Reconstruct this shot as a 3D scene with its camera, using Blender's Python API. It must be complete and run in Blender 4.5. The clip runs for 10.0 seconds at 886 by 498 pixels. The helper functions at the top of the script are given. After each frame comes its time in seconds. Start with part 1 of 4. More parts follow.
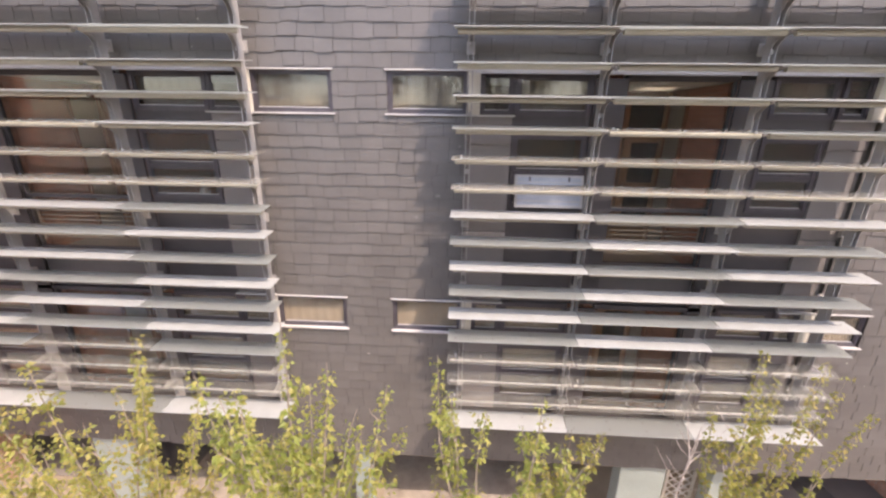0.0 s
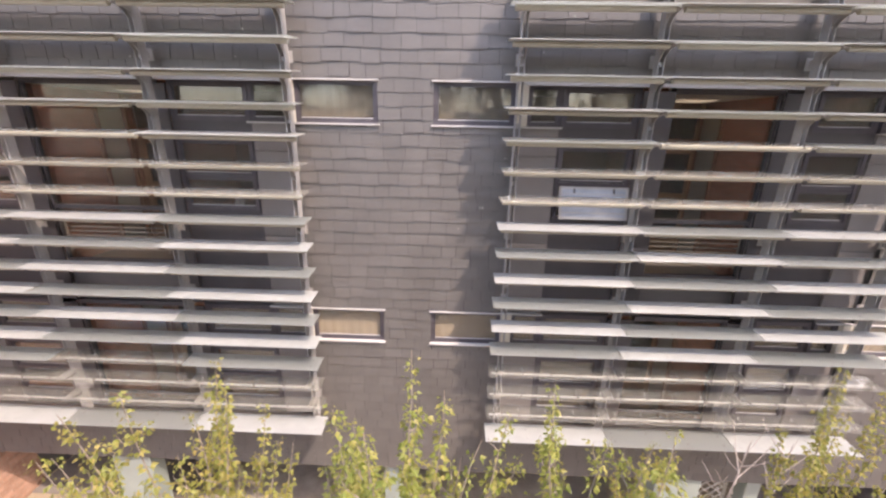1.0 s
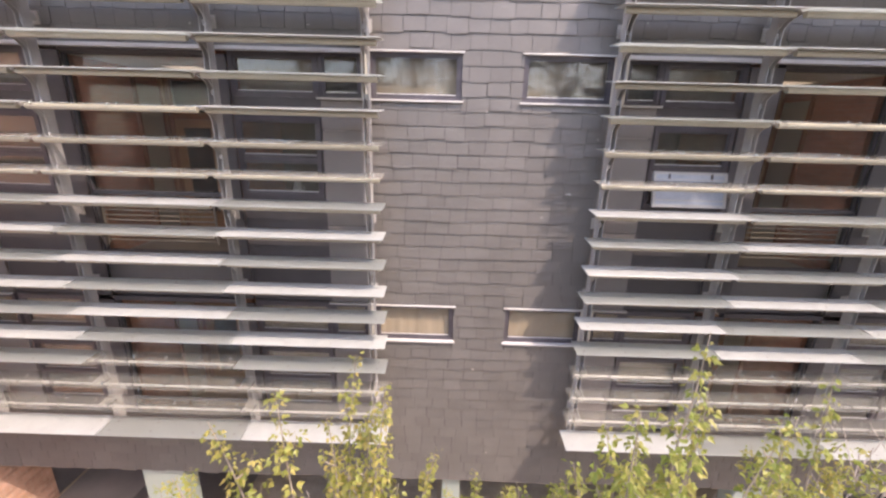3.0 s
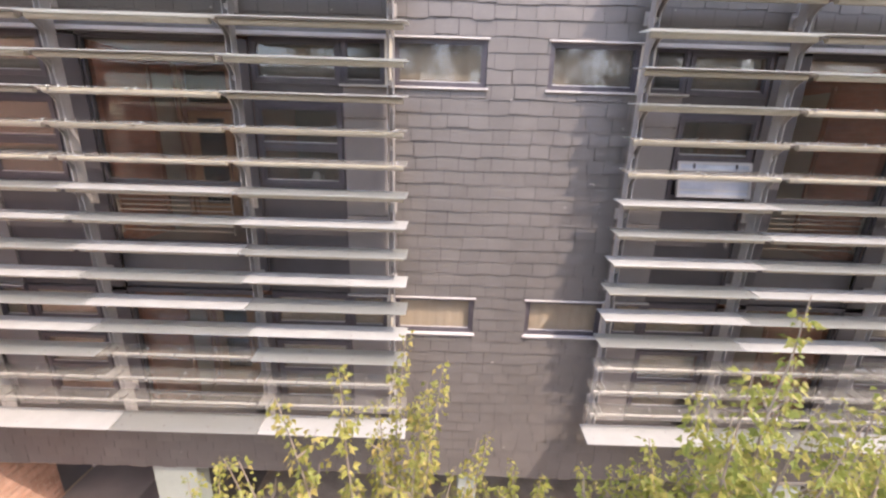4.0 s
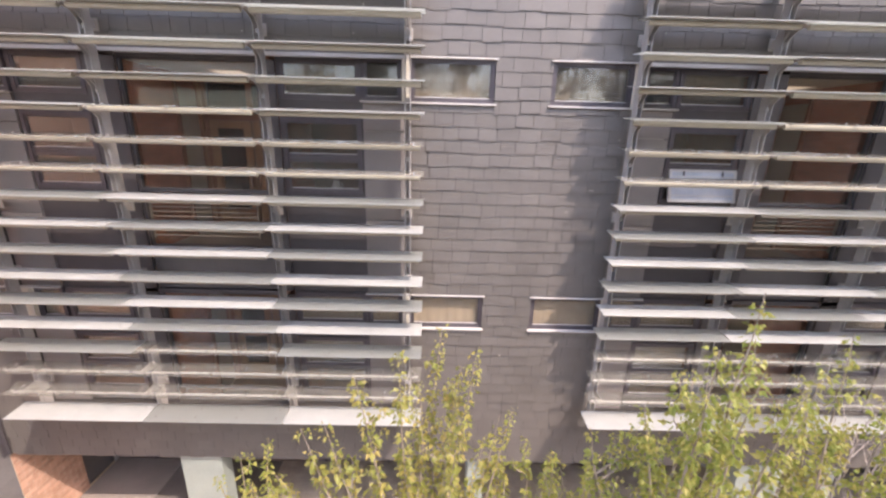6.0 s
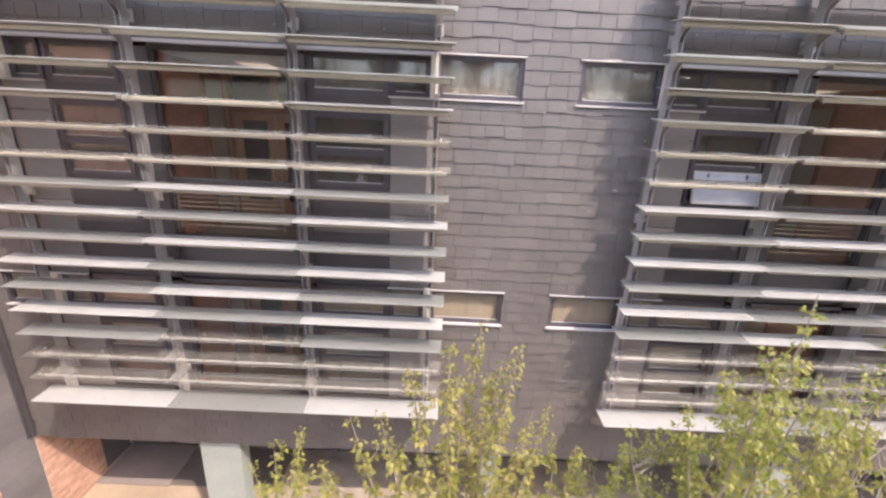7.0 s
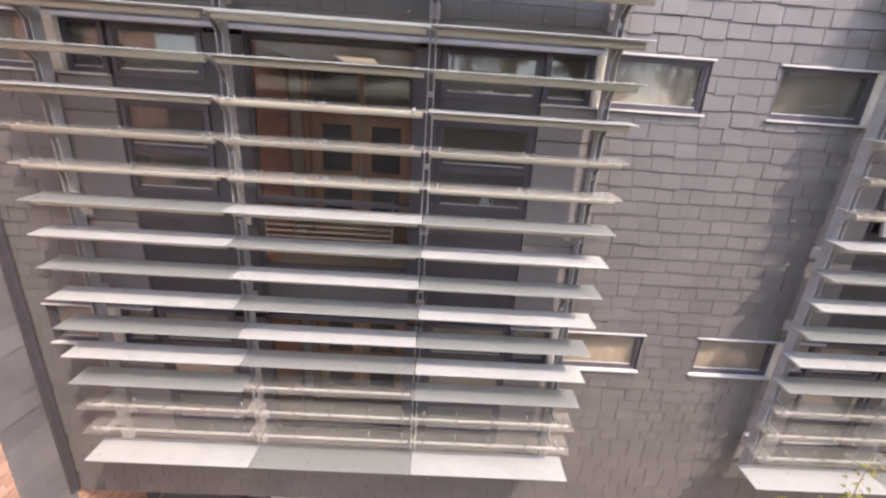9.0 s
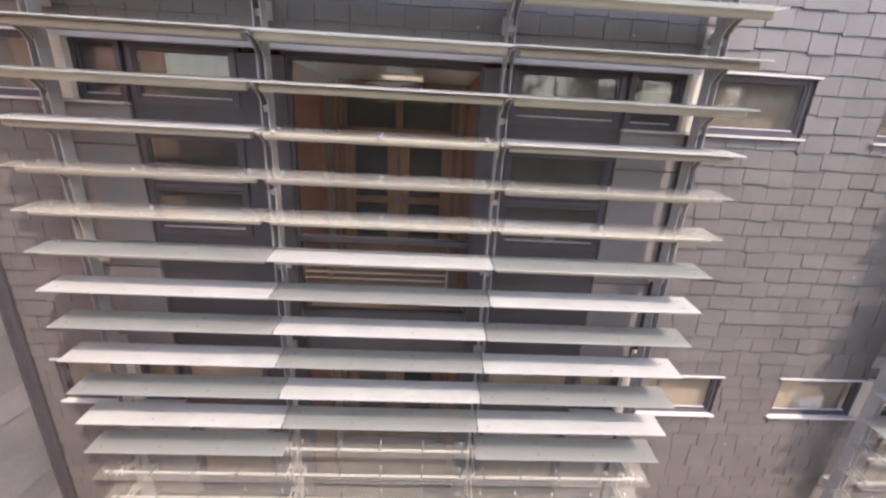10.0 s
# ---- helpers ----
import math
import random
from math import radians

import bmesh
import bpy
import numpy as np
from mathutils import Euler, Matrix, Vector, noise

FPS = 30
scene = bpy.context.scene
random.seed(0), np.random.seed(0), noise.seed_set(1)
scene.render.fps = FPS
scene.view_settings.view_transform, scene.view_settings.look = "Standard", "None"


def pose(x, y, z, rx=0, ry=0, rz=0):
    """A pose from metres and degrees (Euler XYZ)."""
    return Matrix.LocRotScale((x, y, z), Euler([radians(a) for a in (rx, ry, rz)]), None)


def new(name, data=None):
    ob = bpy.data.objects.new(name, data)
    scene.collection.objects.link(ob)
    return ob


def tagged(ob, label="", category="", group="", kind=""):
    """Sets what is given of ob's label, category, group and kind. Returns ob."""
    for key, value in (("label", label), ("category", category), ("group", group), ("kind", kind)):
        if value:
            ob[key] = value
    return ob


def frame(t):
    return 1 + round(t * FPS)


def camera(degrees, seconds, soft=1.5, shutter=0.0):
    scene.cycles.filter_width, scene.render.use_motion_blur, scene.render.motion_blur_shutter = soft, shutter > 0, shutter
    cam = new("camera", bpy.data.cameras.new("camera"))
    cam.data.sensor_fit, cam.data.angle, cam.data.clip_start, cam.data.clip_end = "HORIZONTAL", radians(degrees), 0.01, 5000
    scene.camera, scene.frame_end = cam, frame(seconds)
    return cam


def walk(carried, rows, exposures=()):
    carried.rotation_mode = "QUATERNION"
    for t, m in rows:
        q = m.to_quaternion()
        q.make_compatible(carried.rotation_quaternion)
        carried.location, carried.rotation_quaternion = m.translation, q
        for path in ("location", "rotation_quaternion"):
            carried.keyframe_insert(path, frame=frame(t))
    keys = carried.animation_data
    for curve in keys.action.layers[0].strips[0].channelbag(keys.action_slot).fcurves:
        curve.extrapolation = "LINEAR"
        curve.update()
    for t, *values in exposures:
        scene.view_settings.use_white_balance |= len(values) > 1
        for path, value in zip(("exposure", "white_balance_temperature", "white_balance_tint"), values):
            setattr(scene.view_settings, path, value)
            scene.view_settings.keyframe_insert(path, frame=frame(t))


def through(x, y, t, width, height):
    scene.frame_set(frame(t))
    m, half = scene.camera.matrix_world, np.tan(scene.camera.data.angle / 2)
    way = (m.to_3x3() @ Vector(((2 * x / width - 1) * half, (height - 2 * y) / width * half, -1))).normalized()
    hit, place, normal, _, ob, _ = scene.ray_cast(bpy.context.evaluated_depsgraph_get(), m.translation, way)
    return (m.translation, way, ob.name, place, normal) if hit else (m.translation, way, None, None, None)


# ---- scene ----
cam = camera(97.30, 10.0, soft=2.5)
# seconds, x, y, z, yaw, pitch, roll
ROWS = [
    (0.0, 1.549, -6.073, 8.068, 2.71, -18.07, 0.89),
    (0.5, 1.150, -6.093, 8.077, 2.72, -17.73, 1.23),
    (1.0, 0.749, -6.003, 8.136, 1.55, -17.27, 1.14),
    (1.5, 0.392, -5.917, 7.999, 1.15, -17.01, 1.24),
    (2.0, 0.041, -5.732, 7.864, 0.83, -16.79, 1.35),
    (2.5, -0.297, -5.645, 7.825, 0.69, -16.48, 1.40),
    (4.0, -0.915, -5.583, 7.532, -0.06, -15.96, 1.78),
    (4.5, -1.075, -5.647, 7.560, 0.41, -15.86, 1.37),
    (5.0, -1.186, -5.701, 7.614, -0.71, -15.89, 0.54),
    (6.5, -1.174, -6.117, 7.746, -0.52, -16.61, 2.22),
    (7.0, -1.484, -6.087, 7.732, -0.31, -16.92, 2.75),
    (7.5, -1.814, -5.920, 7.784, -0.80, -17.10, 3.08),
    (8.0, -2.300, -5.686, 7.805, -1.33, -17.46, 3.58),
    (8.5, -2.809, -5.429, 7.854, -1.82, -17.74, 4.31),
    (9.0, -3.530, -4.945, 7.901, -1.64, -18.11, 3.87),
    (9.5, -3.948, -4.541, 7.980, -1.61, -18.26, 3.40),
    (10.0, -4.357, -4.235, 8.166, -2.61, -18.27, 3.14),
]
walk(cam, [(t, pose(x, y, z, 0, 0, yaw) @ pose(0, 0, 0, 90 + pitch) @ pose(0, 0, 0, 0, 0, roll)) for t, x, y, z, yaw, pitch, roll in ROWS],
     exposures=[(0.0, 2.33, 7360, 21.2), (2.5, 2.40, 7280, 21.4), (5.0, 2.46, 7220, 21.4), (7.5, 2.40, 7120, 21.2), (10.0, 2.34, 6990, 21.0)])

# ---- light ----
SUN_WAY = Vector((-0.63, 0.60, -1.23)).normalized()
sun_data = bpy.data.lights.new("sun", "SUN")
sun_data.energy, sun_data.angle, sun_data.color = 1.2, radians(0.55), (1.0, 0.93, 0.84)
sun = new("sun", sun_data)
sun.rotation_euler = SUN_WAY.to_track_quat("-Z", "Y").to_euler()
world = bpy.data.worlds.new("sky")
scene.world = world
world.use_nodes = True
sky = world.node_tree.nodes.new("ShaderNodeTexSky")
sky.sky_type, sky.sun_disc = "NISHITA", False
sky.sun_elevation = math.asin(-SUN_WAY.z)
sky.sun_rotation = math.atan2(-SUN_WAY.x, -SUN_WAY.y)
sky.dust_density, sky.ozone_density = 1.6, 0.7
world.node_tree.links.new(sky.outputs[0], world.node_tree.nodes["Background"].inputs[0])
world.node_tree.nodes["Background"].inputs[1].default_value = 0.15

GROUND = -0.4

# ---- materials ----
def material(name):
    m = bpy.data.materials.new(name)
    m.use_nodes = True
    nt = m.node_tree
    return m, nt, nt.nodes["Principled BSDF"], nt.nodes["Material Output"]


def node(nt, kind, **values):
    n = nt.nodes.new(kind)
    for key, value in values.items():
        n.inputs[key].default_value = value
    return n


def mottled(name, dark, light, rough=0.7, scale=6.0, fine=60.0, bump=0.15, metal=0.0, each="island", spread=0.0, streak=1.0, depth=0.004, specks=0.0):
    """Two scales of noise between two colours; spread varies the brightness from piece to piece."""
    m, nt, bsdf, out = material(name)
    link = nt.links.new
    co = nt.nodes.new("ShaderNodeNewGeometry")
    stretch = nt.nodes.new("ShaderNodeMapping")
    stretch.inputs["Scale"].default_value = (1.0, 1.0, 1.0 / streak)
    link(co.outputs["Position"], stretch.inputs["Vector"])
    big = node(nt, "ShaderNodeTexNoise", Scale=scale, Detail=4.0, Roughness=0.6)
    small = node(nt, "ShaderNodeTexNoise", Scale=fine, Detail=6.0, Roughness=0.7)
    link(stretch.outputs[0], big.inputs["Vector"])
    link(co.outputs["Position"], small.inputs["Vector"])
    both = nt.nodes.new("ShaderNodeMath")
    both.operation = "MULTIPLY_ADD"
    both.inputs[1].default_value = 0.45
    link(small.outputs[0], both.inputs[0])
    half = nt.nodes.new("ShaderNodeMath")
    half.operation = "MULTIPLY"
    half.inputs[1].default_value = 0.55
    link(big.outputs[0], half.inputs[0])
    link(half.outputs[0], both.inputs[2])
    ramp = nt.nodes.new("ShaderNodeValToRGB")
    ramp.color_ramp.elements[0].position, ramp.color_ramp.elements[1].position = 0.32, 0.68
    ramp.color_ramp.elements[0].color, ramp.color_ramp.elements[1].color = (*dark, 1), (*light, 1)
    link(both.outputs[0], ramp.inputs[0])
    colour = ramp.outputs[0]
    if spread:
        value = nt.nodes.new("ShaderNodeMapRange")
        value.inputs["To Min"].default_value, value.inputs["To Max"].default_value = 1 - spread, 1 + spread
        if each == "object":
            info = nt.nodes.new("ShaderNodeObjectInfo")
            link(info.outputs["Random"], value.inputs[0])
        else:
            link(co.outputs["Random Per Island"], value.inputs[0])
        hsv = nt.nodes.new("ShaderNodeHueSaturation")
        link(value.outputs[0], hsv.inputs["Value"])
        link(colour, hsv.inputs["Color"])
        colour = hsv.outputs[0]
    if specks:
        spot = node(nt, "ShaderNodeTexNoise", Scale=9.0, Detail=2.0, Roughness=0.4)
        link(co.outputs["Position"], spot.inputs["Vector"])
        few = nt.nodes.new("ShaderNodeMapRange")
        few.inputs["From Min"].default_value, few.inputs["From Max"].default_value = specks, specks + 0.03
        link(spot.outputs[0], few.inputs[0])
        pale = nt.nodes.new("ShaderNodeMix")
        pale.data_type = "RGBA"
        pale.inputs[7].default_value = (0.40, 0.375, 0.34, 1)
        link(few.outputs[0], pale.inputs[0])
        link(colour, pale.inputs[6])
        colour = pale.outputs[2]
    link(colour, bsdf.inputs["Base Color"])
    rough_map = nt.nodes.new("ShaderNodeMapRange")
    rough_map.inputs["To Min"].default_value, rough_map.inputs["To Max"].default_value = max(rough - 0.12, 0.04), min(rough + 0.12, 1)
    link(small.outputs[0], rough_map.inputs[0])
    link(rough_map.outputs[0], bsdf.inputs["Roughness"])
    bsdf.inputs["Metallic"].default_value = metal
    if bump:
        b = node(nt, "ShaderNodeBump", Strength=bump, Distance=depth)
        link(both.outputs[0], b.inputs["Height"])
        link(b.outputs[0], bsdf.inputs["Normal"])
    return m


SLATE = mottled("slate", (0.086, 0.079, 0.0735), (0.124, 0.114, 0.106), 0.46, 1.3, 45.0, 0.4, each="object", spread=0.065, specks=0.765)
SLATE_REST = mottled("slate_field", (0.086, 0.079, 0.0735), (0.124, 0.114, 0.106), 0.46, 1.3, 45.0, 0.4, spread=0.065, specks=0.765)
SHEET = mottled("facing_sheet", (0.150, 0.136, 0.130), (0.200, 0.182, 0.175), 0.7, 1.5, 40.0, 0.08)
SLATE_BACK = mottled("slate_backing", (0.042, 0.038, 0.036), (0.064, 0.059, 0.055), 0.9)
WING_SLATE = mottled("wing_slate", (0.095, 0.092, 0.093), (0.171, 0.162, 0.161), 0.6, 1.5, 30.0, 0.4, each="object", spread=0.14)
PALE_METAL = mottled("pale_metal", (0.38, 0.365, 0.35), (0.50, 0.485, 0.46), 0.42, 4.0, 90.0, 0.05)
STEEL = mottled("galvanised_steel", (0.29, 0.277, 0.265), (0.39, 0.372, 0.355), 0.5, 7.0, 120.0, 0.08, metal=0.1)
CHROME = mottled("bright_steel", (0.62, 0.62, 0.62), (0.78, 0.78, 0.77), 0.2, 9.0, 90.0, 0.0, metal=1.0)
RAIL = mottled("pale_rail_paint", (0.26, 0.25, 0.205), (0.34, 0.325, 0.27), 0.4, 5.0, 70.0, 0.05)
THIN_RAIL = mottled("white_rail_paint", (0.281, 0.277, 0.261), (0.359, 0.351, 0.335), 0.35, 5.0, 70.0, 0.05)
FRAME_DARK = mottled("dark_frame_paint", (0.046, 0.040, 0.048), (0.074, 0.064, 0.074), 0.4, 5.0, 80.0, 0.03)
SASH = mottled("sash_paint", (0.044, 0.040, 0.045), (0.072, 0.065, 0.072), 0.4, 5.0, 80.0, 0.03)
BEAD = mottled("pale_bead", (0.34, 0.33, 0.33), (0.46, 0.45, 0.44), 0.4, 5.0, 80.0, 0.03)
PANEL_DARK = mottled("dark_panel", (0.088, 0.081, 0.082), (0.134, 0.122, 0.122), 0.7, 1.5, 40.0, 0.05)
PANEL_BLACK = mottled("black_panel", (0.040, 0.036, 0.039), (0.064, 0.058, 0.062), 0.6, 2.0, 50.0, 0.03)
SPANDREL = mottled("grey_spandrel", (0.060, 0.058, 0.060), (0.095, 0.090, 0.092), 0.4, 2.0, 40.0, 0.05)
CREAM = mottled("cream_paint", (0.50, 0.465, 0.385), (0.60, 0.565, 0.48), 0.5, 3.0, 50.0, 0.05)
CEILING_WHITE = mottled("ceiling_white", (0.58, 0.54, 0.48), (0.66, 0.62, 0.56), 0.85, 1.5, 40.0, 0.05)
ROOM_GREY = mottled("room_grey", (0.22, 0.20, 0.19), (0.32, 0.30, 0.28), 0.85, 1.2, 30.0, 0.05)
CARPET = mottled("carpet", (0.30, 0.245, 0.19), (0.42, 0.35, 0.28), 0.95, 3.0, 120.0, 0.2)
WOOD = mottled("varnished_wood", (0.30, 0.155, 0.075), (0.44, 0.26, 0.14), 0.35, 3.0, 60.0, 0.08, streak=8.0)
WOOD_DARK = mottled("reddish_door_wood", (0.20, 0.085, 0.045), (0.32, 0.14, 0.07), 0.4, 3.0, 60.0, 0.08, streak=8.0)
DOOR_PALE = mottled("pale_green_door_paint", (0.34, 0.32, 0.26), (0.44, 0.42, 0.35), 0.5, 2.0, 40.0, 0.05)
SHEER = mottled("tan_blind_fabric", (0.50, 0.41, 0.32), (0.70, 0.60, 0.48), 0.85, 2.5, 60.0, 0.1, streak=5.0)
CURTAIN = mottled("grey_curtain", (0.20, 0.17, 0.135), (0.34, 0.29, 0.235), 0.85, 1.6, 30.0, 0.1, streak=3.0)
BLIND = mottled("blind_fabric", (0.60, 0.58, 0.55), (0.70, 0.68, 0.65), 0.8, 2.0, 90.0, 0.05)
FROSTED = mottled("frosted_pane", (0.30, 0.335, 0.40), (0.44, 0.475, 0.55), 0.2, 3.0, 30.0, 0.02)
WHITE_PLASTIC = mottled("white_plastic", (0.70, 0.72, 0.76), (0.80, 0.82, 0.86), 0.35, 3.0, 60.0, 0.03)
COLUMN_PAINT = mottled("pale_green_render", (0.22, 0.255, 0.23), (0.30, 0.335, 0.305), 0.6, 1.3, 30.0, 0.12)
ASPHALT = mottled("dark_asphalt", (0.085, 0.075, 0.068), (0.14, 0.125, 0.112), 0.9, 2.0, 60.0, 0.4)
CONCRETE = mottled("concrete", (0.16, 0.138, 0.122), (0.24, 0.21, 0.19), 0.85, 1.2, 35.0, 0.3)
SOIL = mottled("brown_soil", (0.19, 0.155, 0.12), (0.36, 0.305, 0.245), 0.95, 3.0, 45.0, 0.9, depth=0.02)
PAVING = mottled("paving", (0.235, 0.185, 0.130), (0.35, 0.28, 0.20), 0.9, 0.9, 26.0, 0.5, depth=0.01)
BARK = mottled("bark", (0.19, 0.15, 0.115), (0.36, 0.30, 0.235), 0.85, 9.0, 80.0, 0.6)
PALE_BARK = mottled("pale_bark", (0.30, 0.26, 0.23), (0.45, 0.40, 0.36), 0.85, 9.0, 80.0, 0.4)
GUARD = mottled("brown_rail_paint", (0.30, 0.265, 0.235), (0.42, 0.375, 0.335), 0.35, 5.0, 70.0, 0.05)
BOLT = mottled("bolt_metal", (0.36, 0.35, 0.34), (0.48, 0.47, 0.46), 0.4, 9.0, 90.0, 0.0, metal=0.5)
ROOF_GREY = mottled("roof_sheet", (0.20, 0.20, 0.21), (0.30, 0.30, 0.31), 0.6, 1.0, 30.0, 0.1)


def opal(name, base, glow, through):
    """Printed glass: a diffuse body that lets part of the light through, under a glossy face."""
    m, nt, bsdf, out = material(name)
    link = nt.links.new
    geo = nt.nodes.new("ShaderNodeNewGeometry")
    dirt = node(nt, "ShaderNodeTexNoise", Scale=3.5, Detail=6.0, Roughness=0.7)
    fine = node(nt, "ShaderNodeTexNoise", Scale=38.0, Detail=3.0)
    link(geo.outputs["Position"], dirt.inputs["Vector"])
    link(geo.outputs["Position"], fine.inputs["Vector"])
    add = nt.nodes.new("ShaderNodeMath")
    add.operation = "MULTIPLY_ADD"
    add.inputs[1].default_value = 0.3
    link(fine.outputs[0], add.inputs[0])
    link(dirt.outputs[0], add.inputs[2])
    ramp = nt.nodes.new("ShaderNodeValToRGB")
    ramp.color_ramp.elements[0].position, ramp.color_ramp.elements[1].position = 0.35, 0.8
    ramp.color_ramp.elements[0].color = (*[c * 0.80 for c in base], 1)
    ramp.color_ramp.elements[1].color = (*base, 1)
    link(add.outputs[0], ramp.inputs[0])
    link(ramp.outputs[0], bsdf.inputs["Base Color"])
    bsdf.inputs["Roughness"].default_value = 0.28
    shine = nt.nodes.new("ShaderNodeBsdfTranslucent")
    shine.inputs["Color"].default_value = (*glow, 1)
    mix = nt.nodes.new("ShaderNodeMixShader")
    mix.inputs[0].default_value = through
    link(bsdf.outputs[0], mix.inputs[1])
    link(shine.outputs[0], mix.inputs[2])
    link(mix.outputs[0], out.inputs["Surface"])
    return m


OPAL_WHITE = opal("white_printed_glass", (0.365, 0.372, 0.355), (0.60, 0.61, 0.58), 0.22)
OPAL_GREY = opal("grey_printed_glass", (0.275, 0.292, 0.284), (0.66, 0.685, 0.665), 0.60)


def glass(name, tint, rough=0.0, haze=0.0, mirror=0.04, curve=3.2):
    m, nt, bsdf, out = material(name)
    nt.nodes.remove(bsdf)
    link = nt.links.new
    clear = nt.nodes.new("ShaderNodeBsdfTransparent")
    clear.inputs[0].default_value = (*tint, 1)
    gloss = nt.nodes.new("ShaderNodeBsdfGlossy")
    gloss.inputs["Roughness"].default_value = rough
    geo = nt.nodes.new("ShaderNodeNewGeometry")
    wave = node(nt, "ShaderNodeTexNoise", Scale=1.6, Detail=1.0)
    link(geo.outputs["Position"], wave.inputs["Vector"])
    bump = node(nt, "ShaderNodeBump", Strength=0.02, Distance=0.02)
    link(wave.outputs[0], bump.inputs["Height"])
    link(bump.outputs[0], gloss.inputs["Normal"])
    lean = nt.nodes.new("ShaderNodeLayerWeight")
    power = nt.nodes.new("ShaderNodeMath")
    power.operation = "POWER"
    power.inputs[1].default_value = curve
    link(lean.outputs["Facing"], power.inputs[0])
    fres = nt.nodes.new("ShaderNodeMath")
    fres.operation = "MULTIPLY_ADD"
    fres.inputs[1].default_value, fres.inputs[2].default_value = 1.0 - mirror, mirror
    link(power.outputs[0], fres.inputs[0])
    body = clear
    if haze:
        dust = nt.nodes.new("ShaderNodeBsdfDiffuse")
        dust.inputs[0].default_value = (0.64, 0.63, 0.57, 1)
        marks = node(nt, "ShaderNodeTexNoise", Scale=5.0, Detail=5.0)
        link(geo.outputs["Position"], marks.inputs["Vector"])
        amount = nt.nodes.new("ShaderNodeMapRange")
        amount.inputs["From Min"].default_value, amount.inputs["From Max"].default_value = 0.3, 0.8
        amount.inputs["To Min"].default_value, amount.inputs["To Max"].default_value = haze * 0.75, haze * 1.25
        link(marks.outputs[0], amount.inputs[0])
        body = nt.nodes.new("ShaderNodeMixShader")
        link(amount.outputs[0], body.inputs[0])
        link(clear.outputs[0], body.inputs[1])
        link(dust.outputs[0], body.inputs[2])
    mix = nt.nodes.new("ShaderNodeMixShader")
    link(fres.outputs[0], mix.inputs[0])
    link(body.outputs[0], mix.inputs[1])
    link(gloss.outputs[0], mix.inputs[2])
    link(mix.outputs[0], out.inputs["Surface"])
    return m


PANE = glass("window_glass", (0.74, 0.725, 0.69), 0.03, 0.05, 0.055, 2.7)
PANE_CORRIDOR = glass("corridor_glass", (0.86, 0.85, 0.83), 0.0, 0.012, 0.015)
PANE_DIM = glass("tinted_glass", (0.42, 0.45, 0.44), 0.0, 0.05)
MISTY = glass("misted_blade_glass", (0.86, 0.85, 0.82), 0.05, 0.23, 0.03)
CLEAR = glass("clear_blade_glass", (0.93, 0.93, 0.91), 0.05, 0.065, 0.03)


MORTAR = mottled("mortar", (0.40, 0.35, 0.29), (0.52, 0.46, 0.39), 0.95, 4.0, 70.0, 0.3)
CLAY = mottled("clay_brick", (0.355, 0.200, 0.137), (0.503, 0.318, 0.237), 0.88, 5.0, 80.0, 0.5, each="object", spread=0.22)
CLAY_REST = mottled("clay_brick_field", (0.355, 0.200, 0.137), (0.503, 0.318, 0.237), 0.88, 5.0, 80.0, 0.5, spread=0.22)


def bricks(name, one, two, mortar, turned):
    """Stretcher bond of 215 x 65 mm bricks; turned: the wall runs along y."""
    m, nt, bsdf, out = material(name)
    link = nt.links.new
    geo = nt.nodes.new("ShaderNodeNewGeometry")
    part_xyz = nt.nodes.new("ShaderNodeSeparateXYZ")
    link(geo.outputs["Position"], part_xyz.inputs[0])
    flat = nt.nodes.new("ShaderNodeCombineXYZ")
    link(part_xyz.outputs["Y" if turned else "X"], flat.inputs[0])
    link(part_xyz.outputs["Z"], flat.inputs[1])
    tex = node(nt, "ShaderNodeTexBrick", Scale=1.0)
    tex.inputs["Color1"].default_value, tex.inputs["Color2"].default_value, tex.inputs["Mortar"].default_value = (*one, 1), (*two, 1), (*mortar, 1)
    tex.inputs["Brick Width"].default_value, tex.inputs["Row Height"].default_value = 0.225, 0.075
    tex.inputs["Mortar Size"].default_value, tex.inputs["Mortar Smooth"].default_value = 0.006, 0.3
    tex.offset = 0.5
    link(flat.outputs[0], tex.inputs["Vector"])
    grain = node(nt, "ShaderNodeTexNoise", Scale=9.0, Detail=6.0, Roughness=0.7)
    link(geo.outputs["Position"], grain.inputs["Vector"])
    hsv = nt.nodes.new("ShaderNodeHueSaturation")
    vary = nt.nodes.new("ShaderNodeMapRange")
    vary.inputs["To Min"].default_value, vary.inputs["To Max"].default_value = 0.6, 1.4
    link(grain.outputs[0], vary.inputs[0])
    link(vary.outputs[0], hsv.inputs["Value"])
    link(tex.outputs["Color"], hsv.inputs["Color"])
    link(hsv.outputs[0], bsdf.inputs["Base Color"])
    bsdf.inputs["Roughness"].default_value = 0.88
    b = node(nt, "ShaderNodeBump", Strength=0.8, Distance=0.006)
    b.invert = True
    link(tex.outputs["Fac"], b.inputs["Height"])
    link(b.outputs[0], bsdf.inputs["Normal"])
    return m


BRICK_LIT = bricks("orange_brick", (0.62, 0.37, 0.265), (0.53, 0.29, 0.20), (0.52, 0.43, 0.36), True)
BRICK_ROOM = bricks("red_room_brick", (0.46, 0.20, 0.125), (0.38, 0.16, 0.10), (0.36, 0.23, 0.17), True)
BRICK_FAR = bricks("far_brick", (0.38, 0.20, 0.13), (0.30, 0.15, 0.10), (0.36, 0.32, 0.28), False)


